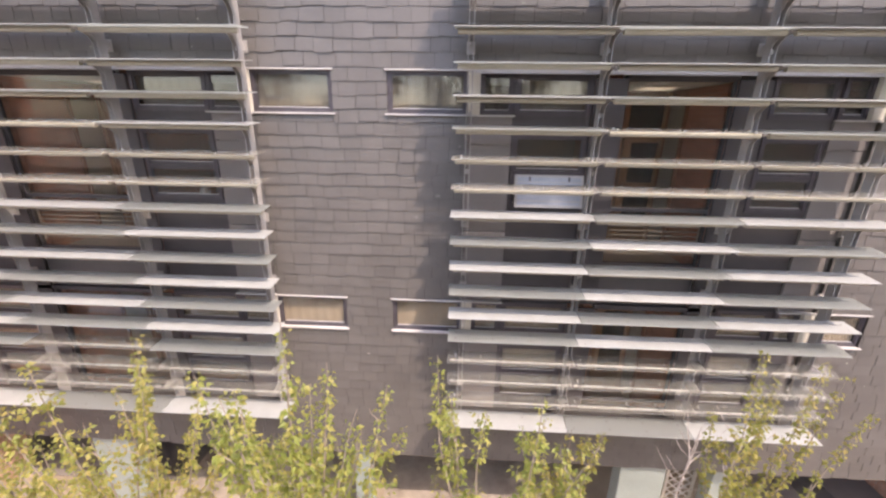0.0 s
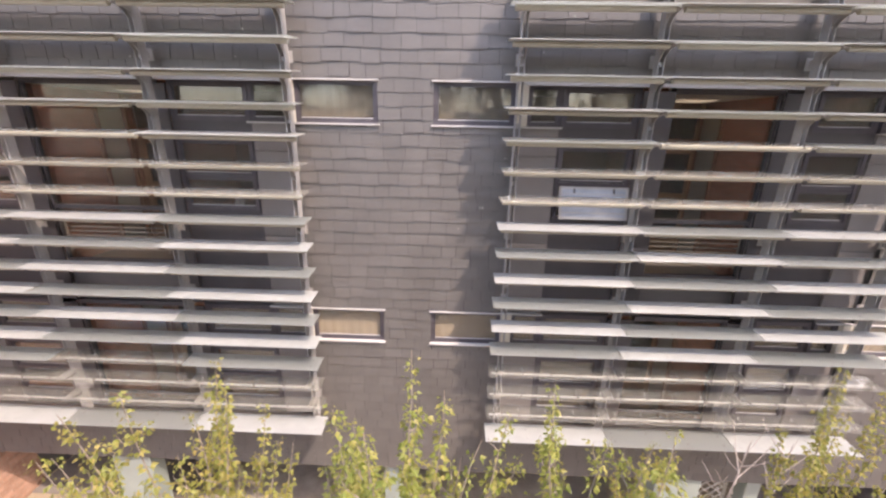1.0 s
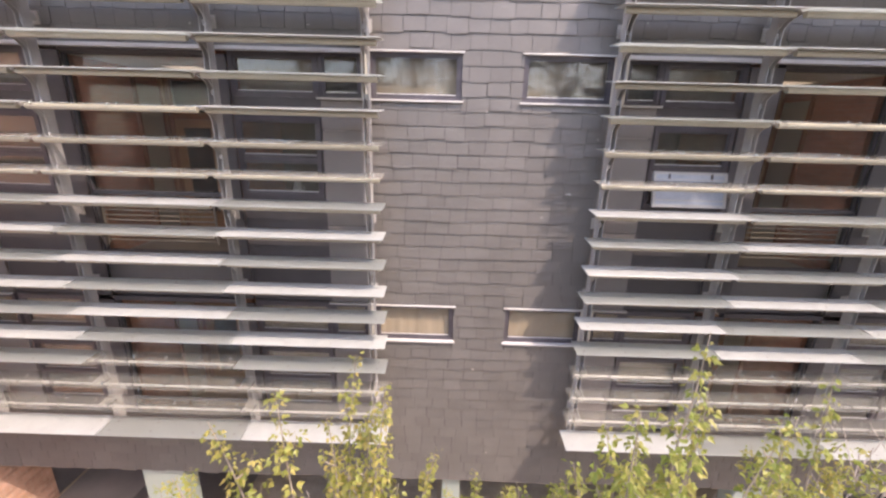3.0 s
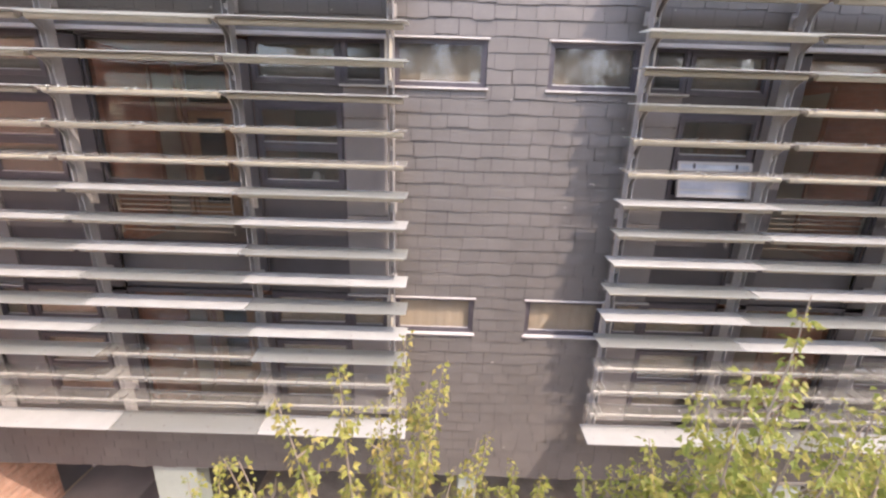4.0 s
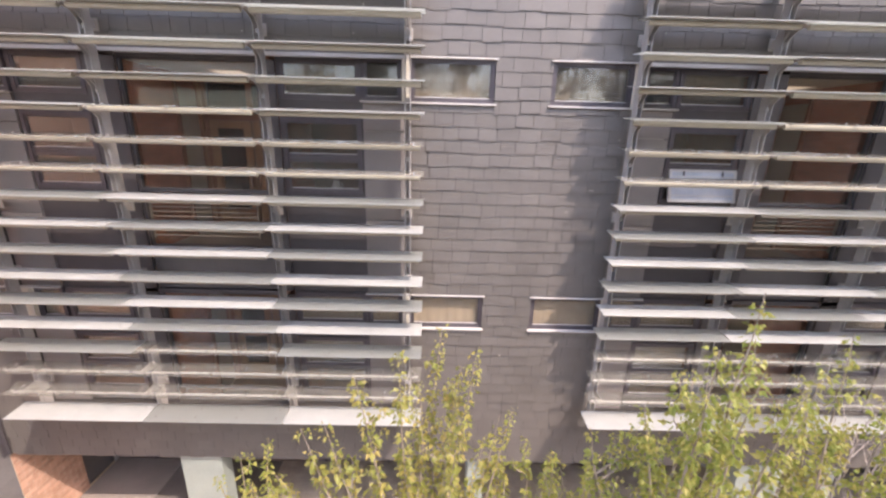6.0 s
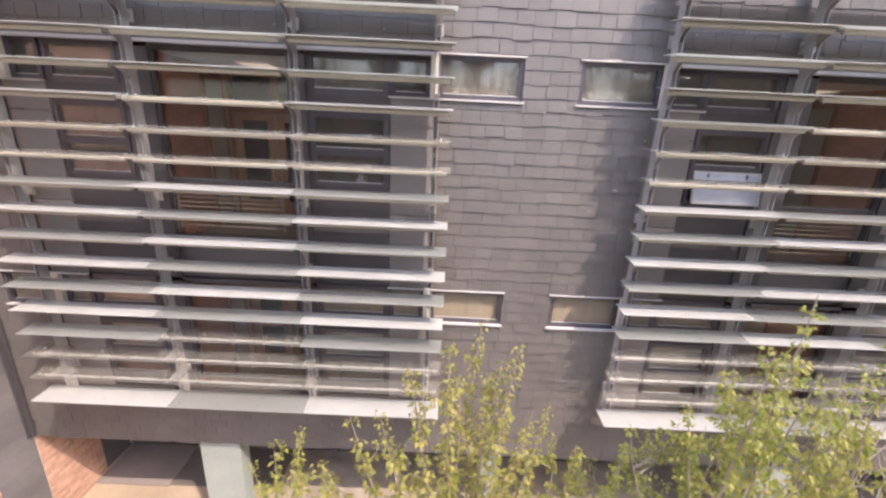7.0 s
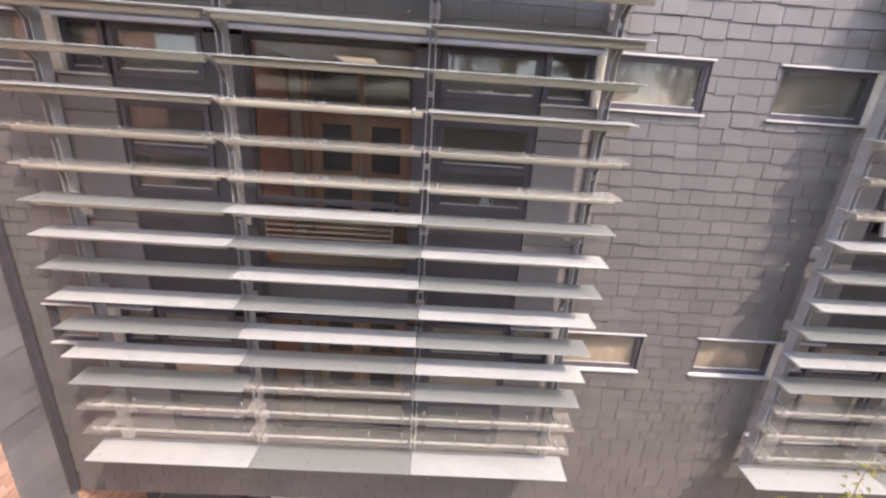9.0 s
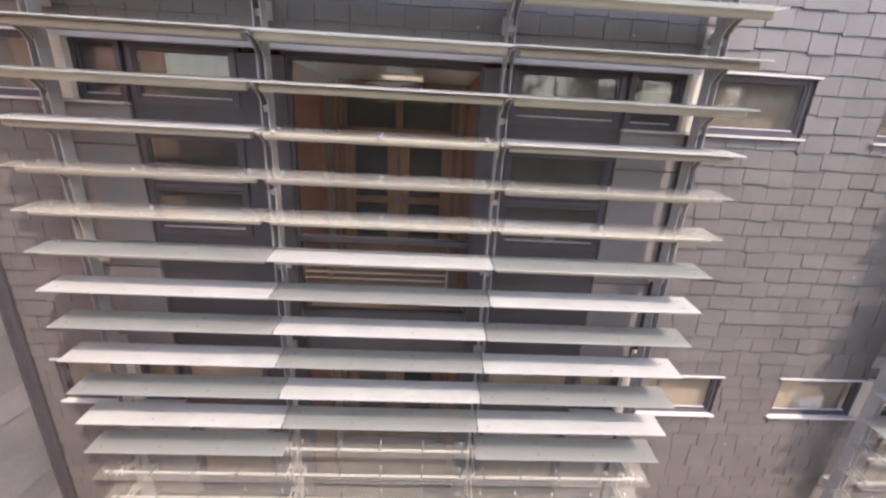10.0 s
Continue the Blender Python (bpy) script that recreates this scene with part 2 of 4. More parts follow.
def leafy(name, one, two, three):
    m, nt, bsdf, out = material(name)
    link = nt.links.new
    geo = nt.nodes.new("ShaderNodeNewGeometry")
    ramp = nt.nodes.new("ShaderNodeValToRGB")
    ramp.color_ramp.elements[0].color, ramp.color_ramp.elements[1].color = (*one, 1), (*three, 1)
    mid = ramp.color_ramp.elements.new(0.55)
    mid.color = (*two, 1)
    link(geo.outputs["Random Per Island"], ramp.inputs[0])
    link(ramp.outputs[0], bsdf.inputs["Base Color"])
    bsdf.inputs["Roughness"].default_value = 0.5
    shine = nt.nodes.new("ShaderNodeBsdfTranslucent")
    link(ramp.outputs[0], shine.inputs["Color"])
    mix = nt.nodes.new("ShaderNodeMixShader")
    mix.inputs[0].default_value = 0.5
    link(bsdf.outputs[0], mix.inputs[1])
    link(shine.outputs[0], mix.inputs[2])
    link(mix.outputs[0], out.inputs["Surface"])
    return m


LEAF = leafy("spring_leaf", (0.21, 0.255, 0.055), (0.31, 0.325, 0.080), (0.41, 0.36, 0.115))
LEAF_GOLD = leafy("golden_leaf", (0.235, 0.255, 0.060), (0.33, 0.32, 0.085), (0.42, 0.335, 0.11))
LEAF_FAR = leafy("far_leaf", (0.09, 0.085, 0.045), (0.14, 0.125, 0.065), (0.20, 0.165, 0.095))

# faint warm emission for the lamps added to the corridor ceilings
ADDED_GLOW, glow_nt, glow_bsdf, glow_out = material("added_lamp_diffuser")
glow_bsdf.inputs["Base Color"].default_value = (0.9, 0.88, 0.82, 1)
glow_bsdf.inputs["Emission Color"].default_value = (1.0, 0.86, 0.66, 1)
glow_bsdf.inputs["Emission Strength"].default_value = 0.12

# ---- helpers of this scene ----
def add_box(bm, x0, x1, y0, y1, z0, z1):
    vs = [bm.verts.new(p) for p in ((x0, y0, z0), (x1, y0, z0), (x1, y1, z0), (x0, y1, z0), (x0, y0, z1), (x1, y0, z1), (x1, y1, z1), (x0, y1, z1))]
    for f in ((3, 2, 1, 0), (4, 5, 6, 7), (0, 1, 5, 4), (1, 2, 6, 5), (2, 3, 7, 6), (3, 0, 4, 7)):
        bm.faces.new([vs[i] for i in f])
    return vs


def boxes(*dims, bevel=0.0):
    bm = bmesh.new()
    for d in dims:
        add_box(bm, *d)
    if bevel:
        bmesh.ops.bevel(bm, geom=bm.edges[:], offset=bevel, segments=1, affect="EDGES")
    return bm


def tube(bm, points, radii, sides=6, cap=True):
    """A tapered tube along the points."""
    rings = []
    for i, p in enumerate(points):
        ahead = (points[min(i + 1, len(points) - 1)] - points[max(i - 1, 0)]).normalized()
        side = ahead.orthogonal().normalized()
        up = ahead.cross(side)
        rings.append([bm.verts.new(p + radii[i] * (math.cos(a) * side + math.sin(a) * up)) for a in (2 * math.pi * k / sides for k in range(sides))])
    for a, b in zip(rings, rings[1:]):
        for k in range(sides):
            bm.faces.new((a[k], a[(k + 1) % sides], b[(k + 1) % sides], b[k]))
    if cap:
        bm.faces.new(rings[0][::-1])
        bm.faces.new(rings[-1])


def mesh_of(name, bm, mat):
    me = bpy.data.meshes.new(name)
    bm.to_mesh(me)
    bm.free()
    me.materials.append(mat)
    return me


def part(name, bm, mat, parent=None, label=""):
    ob = new(name, mesh_of(name, bm, mat))
    ob.parent = parent
    if label:
        tagged(ob, label)
    return ob


def shared(name, me, parent, place=(0, 0, 0)):
    ob = new(name, me)
    ob.parent, ob.location = parent, place
    return ob



def empty(name, place=(0, 0, 0), label="", category="", group="", kind=""):
    ob = tagged(new(name), label, category, group, kind)
    ob.location = place
    ob.empty_display_size = 0.1
    return ob


def cells(x0, x1, z0, z1, holes):
    """The rectangle without its holes, as strips."""
    zs = sorted({z0, z1, *[v for h in holes for v in h[2:] if z0 < v < z1]})
    found = []
    for a, b in zip(zs, zs[1:]):
        mid, x = (a + b) / 2, x0
        for h in sorted(h for h in holes if h[2] < mid < h[3]):
            if h[0] > x:
                found.append((x, min(h[0], x1), a, b))
            x = max(x, h[1])
        if x < x1:
            found.append((x, x1, a, b))
    return found


# ---- the plan ----
# centres of the two glazed openings, and of the screens before them
BAYS = (-4.93, 4.65)
SCREENS = (-4.80, 4.49)
SEGMENTS = (2.268, 2.073)
# from a bay's centre: the glazing's edge, the dark jamb, the mullion, the narrow light, the strip window's start and end
STEPS = {(0, -1): (0.90, 1.36, 2.43, 2.94, 3.12, 3.91), (0, 1): (1.09, 1.36, 2.56, 3.18, 3.30, 4.52),
         (1, -1): (0.79, 1.24, 2.35, 2.88, 3.06, 4.24), (1, 1): (0.75, 1.22, 2.13, 2.57, 2.74, 3.60)}
HEADS = (8.77, 5.16)
STOREY = 3.61
SILL = 0.60
BOTTOM, TOP = 1.76, 10.6
HOLE_LOW = 2.95
WEST, EAST = -9.16, 14.0
holes = []
for bay, c in enumerate(BAYS):
    left, right = STEPS[bay, -1], STEPS[bay, 1]
    holes.append((c - left[4], c + right[4], HOLE_LOW, HEADS[0]))
    for head in HEADS:
        holes += [(c + right[4], c + right[5], head - SILL, head), (c - left[5], c - left[4], head - SILL, head)]

# the facade's carcass
bm = bmesh.new()
for x0, x1, z0, z1 in cells(WEST, EAST, BOTTOM, TOP, holes):
    add_box(bm, x0, x1, 0.0, 0.28, z0, z1)
wall_north = tagged(part("wall_north", bm, SLATE_BACK), "grey slate-clad upper facade with window openings", "wall", kind="structure")
tagged(part("parapet_trim", boxes((WEST, EAST, -0.05, 0.34, TOP, TOP + 0.05)), PALE_METAL), "pale metal coping along the parapet", "trim", kind="structure")

# the ground
bm = bmesh.new()
far = 400.0
xs, ys = (-far, -30, -12, -6, 0, 6, 12, 30, far), (-far, -30, -12, -6, -3, 0, 3.2, 30, far)
grid = [[bm.verts.new((x, y, GROUND)) for x in xs] for y in ys]
for j in range(len(ys) - 1):
    for i in range(len(xs) - 1):
        bm.faces.new((grid[j][i], grid[j][i + 1], grid[j + 1][i + 1], grid[j + 1][i]))
tagged(part("ground", bm, PAVING), "pale brown paved ground at the foot of the building", "ground", kind="structure")

# the undercroft
tagged(part("soffit", boxes((WEST, EAST, 0.28, 2.75, BOTTOM + 0.02, BOTTOM + 0.2)), CONCRETE), "grey soffit over the recessed ground floor", "soffit", kind="structure")
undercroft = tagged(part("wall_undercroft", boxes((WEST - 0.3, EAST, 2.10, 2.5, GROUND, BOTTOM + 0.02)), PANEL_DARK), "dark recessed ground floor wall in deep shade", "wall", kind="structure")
for x in (-8.2, -6.4, -3.9, -2.3, 1.2, 2.9, 6.4, 8.3):
    part("glazing_bar", boxes((x - 0.04, x + 0.04, 2.06, 2.10, GROUND, BOTTOM)), FRAME_DARK, undercroft)

# the rooms behind the facade
tagged(part("wall_rooms", boxes((WEST, EAST, 2.75, 2.9, BOTTOM + 0.2, TOP)), ROOM_GREY), "plain grey back wall of the rooms", "wall", kind="structure")
tagged(part("wall_east", boxes((EAST - 0.2, EAST, 0.28, 2.75, BOTTOM + 0.2, TOP)), ROOM_GREY), "plain grey end wall", "wall", kind="structure")
tagged(part("wall_west", boxes((WEST, WEST + 0.12, 0.28, 2.75, BOTTOM + 0.2, TOP)), ROOM_GREY), "plain grey end wall of the rooms", "wall", kind="structure")
tagged(part("roof", boxes((WEST, EAST, 0.28, 2.9, TOP - 0.1, TOP)), ROOF_GREY), "flat grey roof behind the parapet", "roof", kind="structure")
for head in HEADS:
    tagged(part("ceiling", boxes((WEST, EAST - 0.2, 0.28, 2.75, head + 0.03, head + 0.13)), CEILING_WHITE), "white ceiling of the rooms", "ceiling", kind="structure")
    tagged(part("floor", boxes((WEST, EAST - 0.2, 0.28, 2.75, head - 3.10, head - 3.0)), CARPET), "brown carpeted floor of the rooms", "floor", kind="structure")

# the wing that stands forward
wing = tagged(part("wall_wing", boxes((WEST - 0.3, WEST, -3.4, -2.2, GROUND, TOP), (WEST - 0.3, WEST, -2.2, -0.74, 5.6, TOP)), BRICK_LIT),
              "orange brick wing wall beside the slate facade", "wall", kind="structure")
wing_base = tagged(part("wall_wing_base", boxes((WEST - 0.3, WEST - 0.008, -2.2, -0.74, GROUND, 5.6), (WEST - 0.3, WEST - 0.008, 0.0, 1.21, GROUND, BOTTOM)), MORTAR),
                   "orange brick foot of the wing with pale mortar joints", "wall", kind="structure")
wing_strip = tagged(part("wall_wing_strip", boxes((WEST - 0.3, WEST - 0.02, -0.74, 0.0, GROUND, TOP)), SLATE_BACK), "strip of large grey slates on the wing", "wall", kind="structure")
tagged(part("trim_corner", boxes((WEST, WEST + 0.075, -0.05, -0.026, BOTTOM, TOP), (WEST, WEST + 0.02, -0.12, -0.05, BOTTOM, TOP)), SASH),
       "dark metal trim in the inner corner", "trim", kind="structure")

# ---- windows ----
count = [0]


def window(x0, x1, z0, z1, y, label, paint=FRAME_DARK, transoms=(), mullions=(), pane=PANE, face=0.045, blind=0.0, cloth=None, skip=(), sash=True):
    """A framed window in the plane y, with its bars and panes."""
    count[0] += 1
    w = empty("window_%d" % count[0], (0, 0, 0), label, "window", kind="structure")
    t = face
    part("window_frame", boxes((x0, x1, y - 0.03, y + 0.04, z1 - t, z1), (x0, x1, y - 0.03, y + 0.04, z0, z0 + t),
                               (x0, x0 + t, y - 0.03, y + 0.04, z0 + t, z1 - t), (x1 - t, x1, y - 0.03, y + 0.04, z0 + t, z1 - t)), paint, w)
    for z in transoms:
        part("transom", boxes((x0 + t, x1 - t, y - 0.024, y + 0.036, z - 0.028, z + 0.028)), FRAME_DARK, w)
    for x in mullions:
        part("mullion", boxes((x - 0.035, x + 0.035, y - 0.026, y + 0.038, z0 + t, z1 - t)), FRAME_DARK, w)
    zs, xs = [z0 + t, *sorted(transoms), z1 - t], [x0 + t, *sorted(mullions), x1 - t]
    for a, b in zip(zs, zs[1:]):
        for p, q in zip(xs, xs[1:]):
            if len(zs) > 2 and a in skip:
                continue
            ob = part("pane", boxes((p, q, y + 0.002, y + 0.008, a, b)), pane, w)
            ob.visible_shadow = False
    if sash:
        for a, b in zip(zs, zs[1:]):
            for p, q in zip(xs, xs[1:]):
                if len(zs) > 2 and a in skip:
                    continue
                lo = a + (0.0 if a == zs[0] else 0.035)
                hi = b - (0.0 if b == zs[-1] else 0.035)
                le = p + (0.0 if p == xs[0] else 0.035)
                ri = q - (0.0 if q == xs[-1] else 0.035)
                s = 0.026
                sh = part("sash", boxes((le, ri, y - 0.014, y + 0.001, hi - s, hi), (le, ri, y - 0.014, y + 0.001, lo, lo + s),
                                        (le, le + s, y - 0.014, y + 0.001, lo + s, hi - s), (ri - s, ri, y - 0.014, y + 0.001, lo + s, hi - s)), SASH, w)
                part("glazing_bead", boxes((le + s, ri - s, y - 0.010, y + 0.001, lo + s, lo + s + 0.012)), BEAD, sh)
    if blind:
        bm = bmesh.new()
        add_box(bm, x0 + t, x1 - t, y + 0.10, y + 0.106, z1 - blind, z1 - t)
        part("roller_blind", bm, BLIND, w, "pale fabric roller blind")
    if cloth:
        bm = bmesh.new()
        n = int((x1 - x0) / 0.05)
        rows = [[bm.verts.new((x0 + t + (x1 - x0 - 2 * t) * k / n, y + (0.045 if cloth is SHEER else 0.11) + 0.004 * math.sin(k * 1.9 + x0) + 0.005 * math.sin(k * 0.7), z)) for k in range(n + 1)] for z in (z0 + 0.01, z1 - 0.01)]
        for k in range(n):
            bm.faces.new((rows[0][k], rows[0][k + 1], rows[1][k + 1], rows[1][k]))
        part("curtain", bm, cloth, w, "drawn cloth behind the glass")
    return w


def flashing(x0, x1, z0, z1):
    """Pale drip and sill edges of an opening in the slates."""
    if z1 is not None:
        tagged(part("trim_head", boxes((x0 - 0.03, x1 + 0.03, -0.038, 0.02, z1 - 0.010, z1 + 0.010)), PALE_METAL), "thin pale metal drip over a window", "trim", kind="structure")
    if z0 is not None:
        tagged(part("trim_sill", boxes((x0 - 0.03, x1 + 0.03, -0.050, 0.03, z0 - 0.020, z0 + 0.004)), PALE_METAL), "thin pale metal window sill", "trim", kind="structure")


for bay, c in enumerate(BAYS):
    outer = -1 if bay == 0 else 1
    flashing(c - STEPS[bay, -1][5], c + STEPS[bay, 1][5], None, HEADS[0])
    g0, g1 = c - STEPS[bay, -1][0], c + STEPS[bay, 1][0]
    tagged(part("trim_soffit", boxes((c - STEPS[bay, -1][4] + 0.02, c + STEPS[bay, 1][4] - 0.02, -0.034, 0.058, HEADS[0] - 0.036, HEADS[0] - 0.0105)), PALE_METAL), "pale metal strip over the wide opening", "trim", kind="structure")
    for storey, head in enumerate(HEADS):
        low = head - STOREY if storey == 0 else HOLE_LOW
        for side in (-1, 1):
            inner, jamb, mull, narrow, strip, end = STEPS[bay, side]

            def span(a, b):
                return (c + a, c + b) if side > 0 else (c - b, c - a)
            # strip window in the slates, and the narrow light beside it
            x0, x1 = span(strip, end)
            window(x0, x1, head - SILL, head, 0.05, "dark-framed strip window set in grey slate", cloth=SHEER if storey else CURTAIN)
            a0, a1 = span(mull + 0.045, narrow)
            window(a0, a1, head - SILL, head - 0.012, 0.07, "narrow dark-framed window beside a pale post", cloth=SHEER if storey else None)
            flashing(*span(mull + 0.05, end), head - SILL, head if storey else None)
            m0, m1 = span(narrow + 0.005, strip - 0.005)
            tagged(part("trim_post", boxes((m0, m1, -0.03, 0.10, head - SILL + 0.008, head - 0.014)), CREAM), "cream painted post between two windows", "trim", kind="structure")
            # dark panel with its windows, and the flat grey sheets beside them
            p0, p1 = span(jamb, mull + 0.04)
            b0, b1 = span(jamb + 0.03, mull + 0.01)
            cut = [(b0, b1, head - 0.60, head - 0.04), (b0, b1, head - 1.97, head - 0.86)]
            bm = bmesh.new()
            for x_a, x_b, z_a, z_b in cells(p0, p1, low, head - 0.015, cut):
                add_box(bm, x_a, x_b, 0.085, 0.16, z_a, z_b)
            tagged(part("window_panel", bm, PANEL_BLACK), "blackish panel round the windows", "panel", kind="structure")
            n0, n1 = span(mull + 0.045, strip)
            joint = head - 1.02
            for z_a, z_b in ((joint + 0.006, head - SILL - 0.021), (joint - 1.35, joint - 0.006), (low, joint - 1.362)):
                tagged(part("facing_sheet", boxes((n0, n1, 0.05, 0.10, z_a, z_b)), SHEET), "smooth grey facing sheet beside the windows", "panel", kind="structure")
            window(*cut[0], 0.10, "dark-framed top light in a dark panel", sash=True, face=0.05, cloth=SHEER if storey else CURTAIN)
            window(*cut[1], 0.09, "dark-framed window with a middle bar", sash=True, transoms=(head - 1.43,), blind=0.55 if storey else 0.0, face=0.05, skip=(head - 1.92,) if bay and side < 0 and not storey else ())
            # the dark jamb beside the glazing
            j0, j1 = span(inner, jamb - 0.002)
            tagged(part("jamb_panel", boxes((j0, j1, 0.05, 0.0835, low, head - 0.08)), PANEL_BLACK), "black panel beside the glazed opening", "panel", kind="structure")
        # the glazed middle
        tagged(part("head_beam", boxes((g0, g1, 0.06, 0.20, head - 0.08, head - 0.014)), PANEL_BLACK), "black head beam of the glazed opening", "beam", kind="structure")
        sill = head - 1.98
        window(g0, g1, sill, head - 0.08, 0.13, "large glazed opening onto a brick corridor", pane=PANE_CORRIDOR, sash=False, paint=PANEL_BLACK, face=0.03)
        if not storey:
            window(g0, g1, head - 2.90, sill, 0.13, "low glazed panel with rails behind it", pane=PANE_CORRIDOR, sash=False, paint=PANEL_BLACK, face=0.03)
            tagged(part("spandrel", boxes((g0, g1, 0.11, 0.2, head - STOREY, head - 2.90)), SPANDREL), "dark grey spandrel at the floor edge", "panel", kind="structure")
        # brick side walls and rails of the corridor
        floor_z = head - 3.0
        for w0, w1 in ((g0 - 0.12, g0), (g1, g1 + 0.12)):
            tagged(part("wall_corridor", boxes((w0, w1, 0.28, 2.0, floor_z, head + 0.03)), BRICK_ROOM), "red brick side wall of the corridor", "wall", kind="structure")
        side_x = g0 if outer < 0 else g1
        side_door = empty("side_door", (side_x, 1.25, floor_z), "pale grey-green door in the brick side wall, closed", "door", "corridor side doors")
        into = -outer
        part("door_leaf", boxes((min(0, 0.025 * into), max(0, 0.025 * into), 0.06, 0.60, 0.0, 2.66), bevel=0.004), DOOR_PALE, side_door)
        for y in (0.0, 0.61):
            part("door_post", boxes((min(0, 0.05 * into), max(0, 0.05 * into), y, y + 0.05, 0.0, 2.74)), WOOD_DARK, side_door)
        if not storey:
            rack = empty("guard_rail", (0, 0, 0), "brown painted horizontal guard rails behind the glass", "railing", "guard rails")
            r0, r1 = (g0 + 0.02, g1 - 0.25) if outer < 0 else (g0 + 0.02, g1 - 0.02)
            for end in (r0 - 0.008, r1 - 0.012):
                part("rail_end", boxes((end, end + 0.02, 0.185, 0.215, head - 2.78, head - 1.94)), GUARD, rack)
            for z in [head - 1.96] + [head - 2.26 - 0.078 * k for k in range(7)]:
                bm = bmesh.new()
                tube(bm, [Vector((r0, 0.20, z)), Vector((r1, 0.20, z))], [0.010, 0.010], 8)
                part("rail", bm, GUARD, rack)
        tagged(part("ceiling_corridor", boxes((g0, g1, 0.20, 2.0, head - 0.105, head + 0.03)), CEILING_WHITE), "pale beige ceiling of the corridor", "ceiling", kind="structure")
        # ceiling lamp, added to lift the corridor's light; no such source is known
        lamp = empty("added_ceiling_light", ((g0 + g1) / 2 + 0.1, 1.15, head - 0.105), "small added ceiling light with a faint glow for the corridor", "lamp", "ceiling lights")
        part("housing", boxes((-0.28, 0.28, -0.28, 0.28, -0.02, 0.0)), CEILING_WHITE, lamp)
        part("diffuser", boxes((-0.25, 0.25, -0.25, 0.25, -0.026, -0.021)), ADDED_GLOW, lamp)

# inner sills and a jug on one of them
for c in BAYS:
    for side in (-1, 1):
        x = c + side * 1.90
        tagged(part("inner_sill", boxes((x - 0.55, x + 0.55, 0.161, 0.46, HEADS[0] - 2.00, HEADS[0] - 1.965)), CREAM), "cream painted window board inside the room", "sill", kind="structure")
jug = empty("jug", (-2.85, 0.35, HEADS[0] - 1.965), "small white ceramic jug on a window board", "jug")
bm = bmesh.new()
ring = []
for r, h in ((0.045, 0.0), (0.068, 0.03), (0.072, 0.075), (0.050, 0.125), (0.040, 0.150), (0.047, 0.172)):
    ring.append([bm.verts.new((r * math.cos(a), r * math.sin(a), h)) for a in (2 * math.pi * k / 14 for k in range(14))])
bm.faces.new(ring[0][::-1])
for a, b in zip(ring, ring[1:]):
    for k in range(14):
        bm.faces.new((a[k], a[(k + 1) % 14], b[(k + 1) % 14], b[k]))
part("body", bm, WHITE_PLASTIC, jug)
bm = bmesh.new()
tube(bm, [Vector((0.062, 0, 0.04)), Vector((0.105, 0, 0.06)), Vector((0.105, 0, 0.12)), Vector((0.044, 0, 0.15))], [0.008] * 4, 6)
part("handle", bm, WHITE_PLASTIC, jug)

# ---- doors of the corridors ----
def corridor_doors(bay, floor, label):
    """Two glazed wooden leaves with toplights, across the back of a corridor."""
    y = 1.96
    c, left, right = BAYS[bay], -STEPS[bay, -1][0], STEPS[bay, 1][0]
    mid = (left + right) / 2
    half = (right - left) / 2
    d = empty("door_pair", (c + mid, y, floor), label, "door", "corridor doors")
    part("door_surround", boxes((-half, -0.86, -0.02, 0.03, 0, 2.90)), WOOD_DARK, d)
    part("door_surround", boxes((0.86, half, -0.02, 0.03, 0, 2.90)), WOOD_DARK, d)
    part("door_frame", boxes((-0.90, 0.90, -0.05, 0.02, 2.12, 2.24), (-0.90, 0.90, -0.05, 0.02, 2.78, 2.90), (-0.90, -0.83, -0.05, 0.02, 0, 2.78),
                             (0.83, 0.90, -0.05, 0.02, 0, 2.78), (-0.05, 0.05, -0.05, 0.02, 2.24, 2.78)), WOOD_DARK, d)
    part("corner_post", boxes((-half + 0.01, -half + 0.09, -0.09, -0.021, 0, 2.88)), WOOD, d)
    part("corner_post", boxes((half - 0.09, half - 0.01, -0.09, -0.021, 0, 2.88)), WOOD, d)
    for x in (-0.415, 0.415):
        part("toplight", boxes((x - 0.365, x + 0.365, -0.01, -0.004, 2.24, 2.78)), PANE_DIM, d)
        leaf = part("door_leaf", boxes((x - 0.40, x - 0.25, -0.05, -0.01, 0.02, 2.11), (x + 0.25, x + 0.40, -0.05, -0.01, 0.02, 2.11),
                                       (x - 0.25, x + 0.25, -0.05, -0.01, 1.97, 2.11), (x - 0.25, x + 0.25, -0.05, -0.01, 0.02, 0.40),
                                       (x - 0.25, x + 0.25, -0.05, -0.01, 1.10, 1.20)), WOOD, d)
        for z0, z1 in ((0.40, 1.10), (1.20, 1.97)):
            part("door_glass", boxes((x - 0.25, x + 0.25, -0.032, -0.026, z0, z1)), PANE_DIM, leaf)
        part("handle", boxes((x + (0.31 if x < 0 else -0.34), x + (0.34 if x < 0 else -0.31), -0.10, -0.05, 0.85, 1.20), bevel=0.006), CHROME, leaf)
    return d


for bay in (0, 1):
    corridor_doors(bay, HEADS[0] - 3.0, "pair of varnished wooden doors with tall glass panes")
    corridor_doors(bay, HEADS[1] - 3.0, "pair of wooden doors in the lower corridor")
    for head in HEADS:
        tagged(part("wall_corridor_end", boxes((BAYS[bay] - STEPS[bay, -1][0], BAYS[bay] + STEPS[bay, 1][0], 2.0, 2.1, head - 3.0, head + 0.03)), ROOM_GREY), "grey wall behind the corridor doors", "wall", kind="structure")

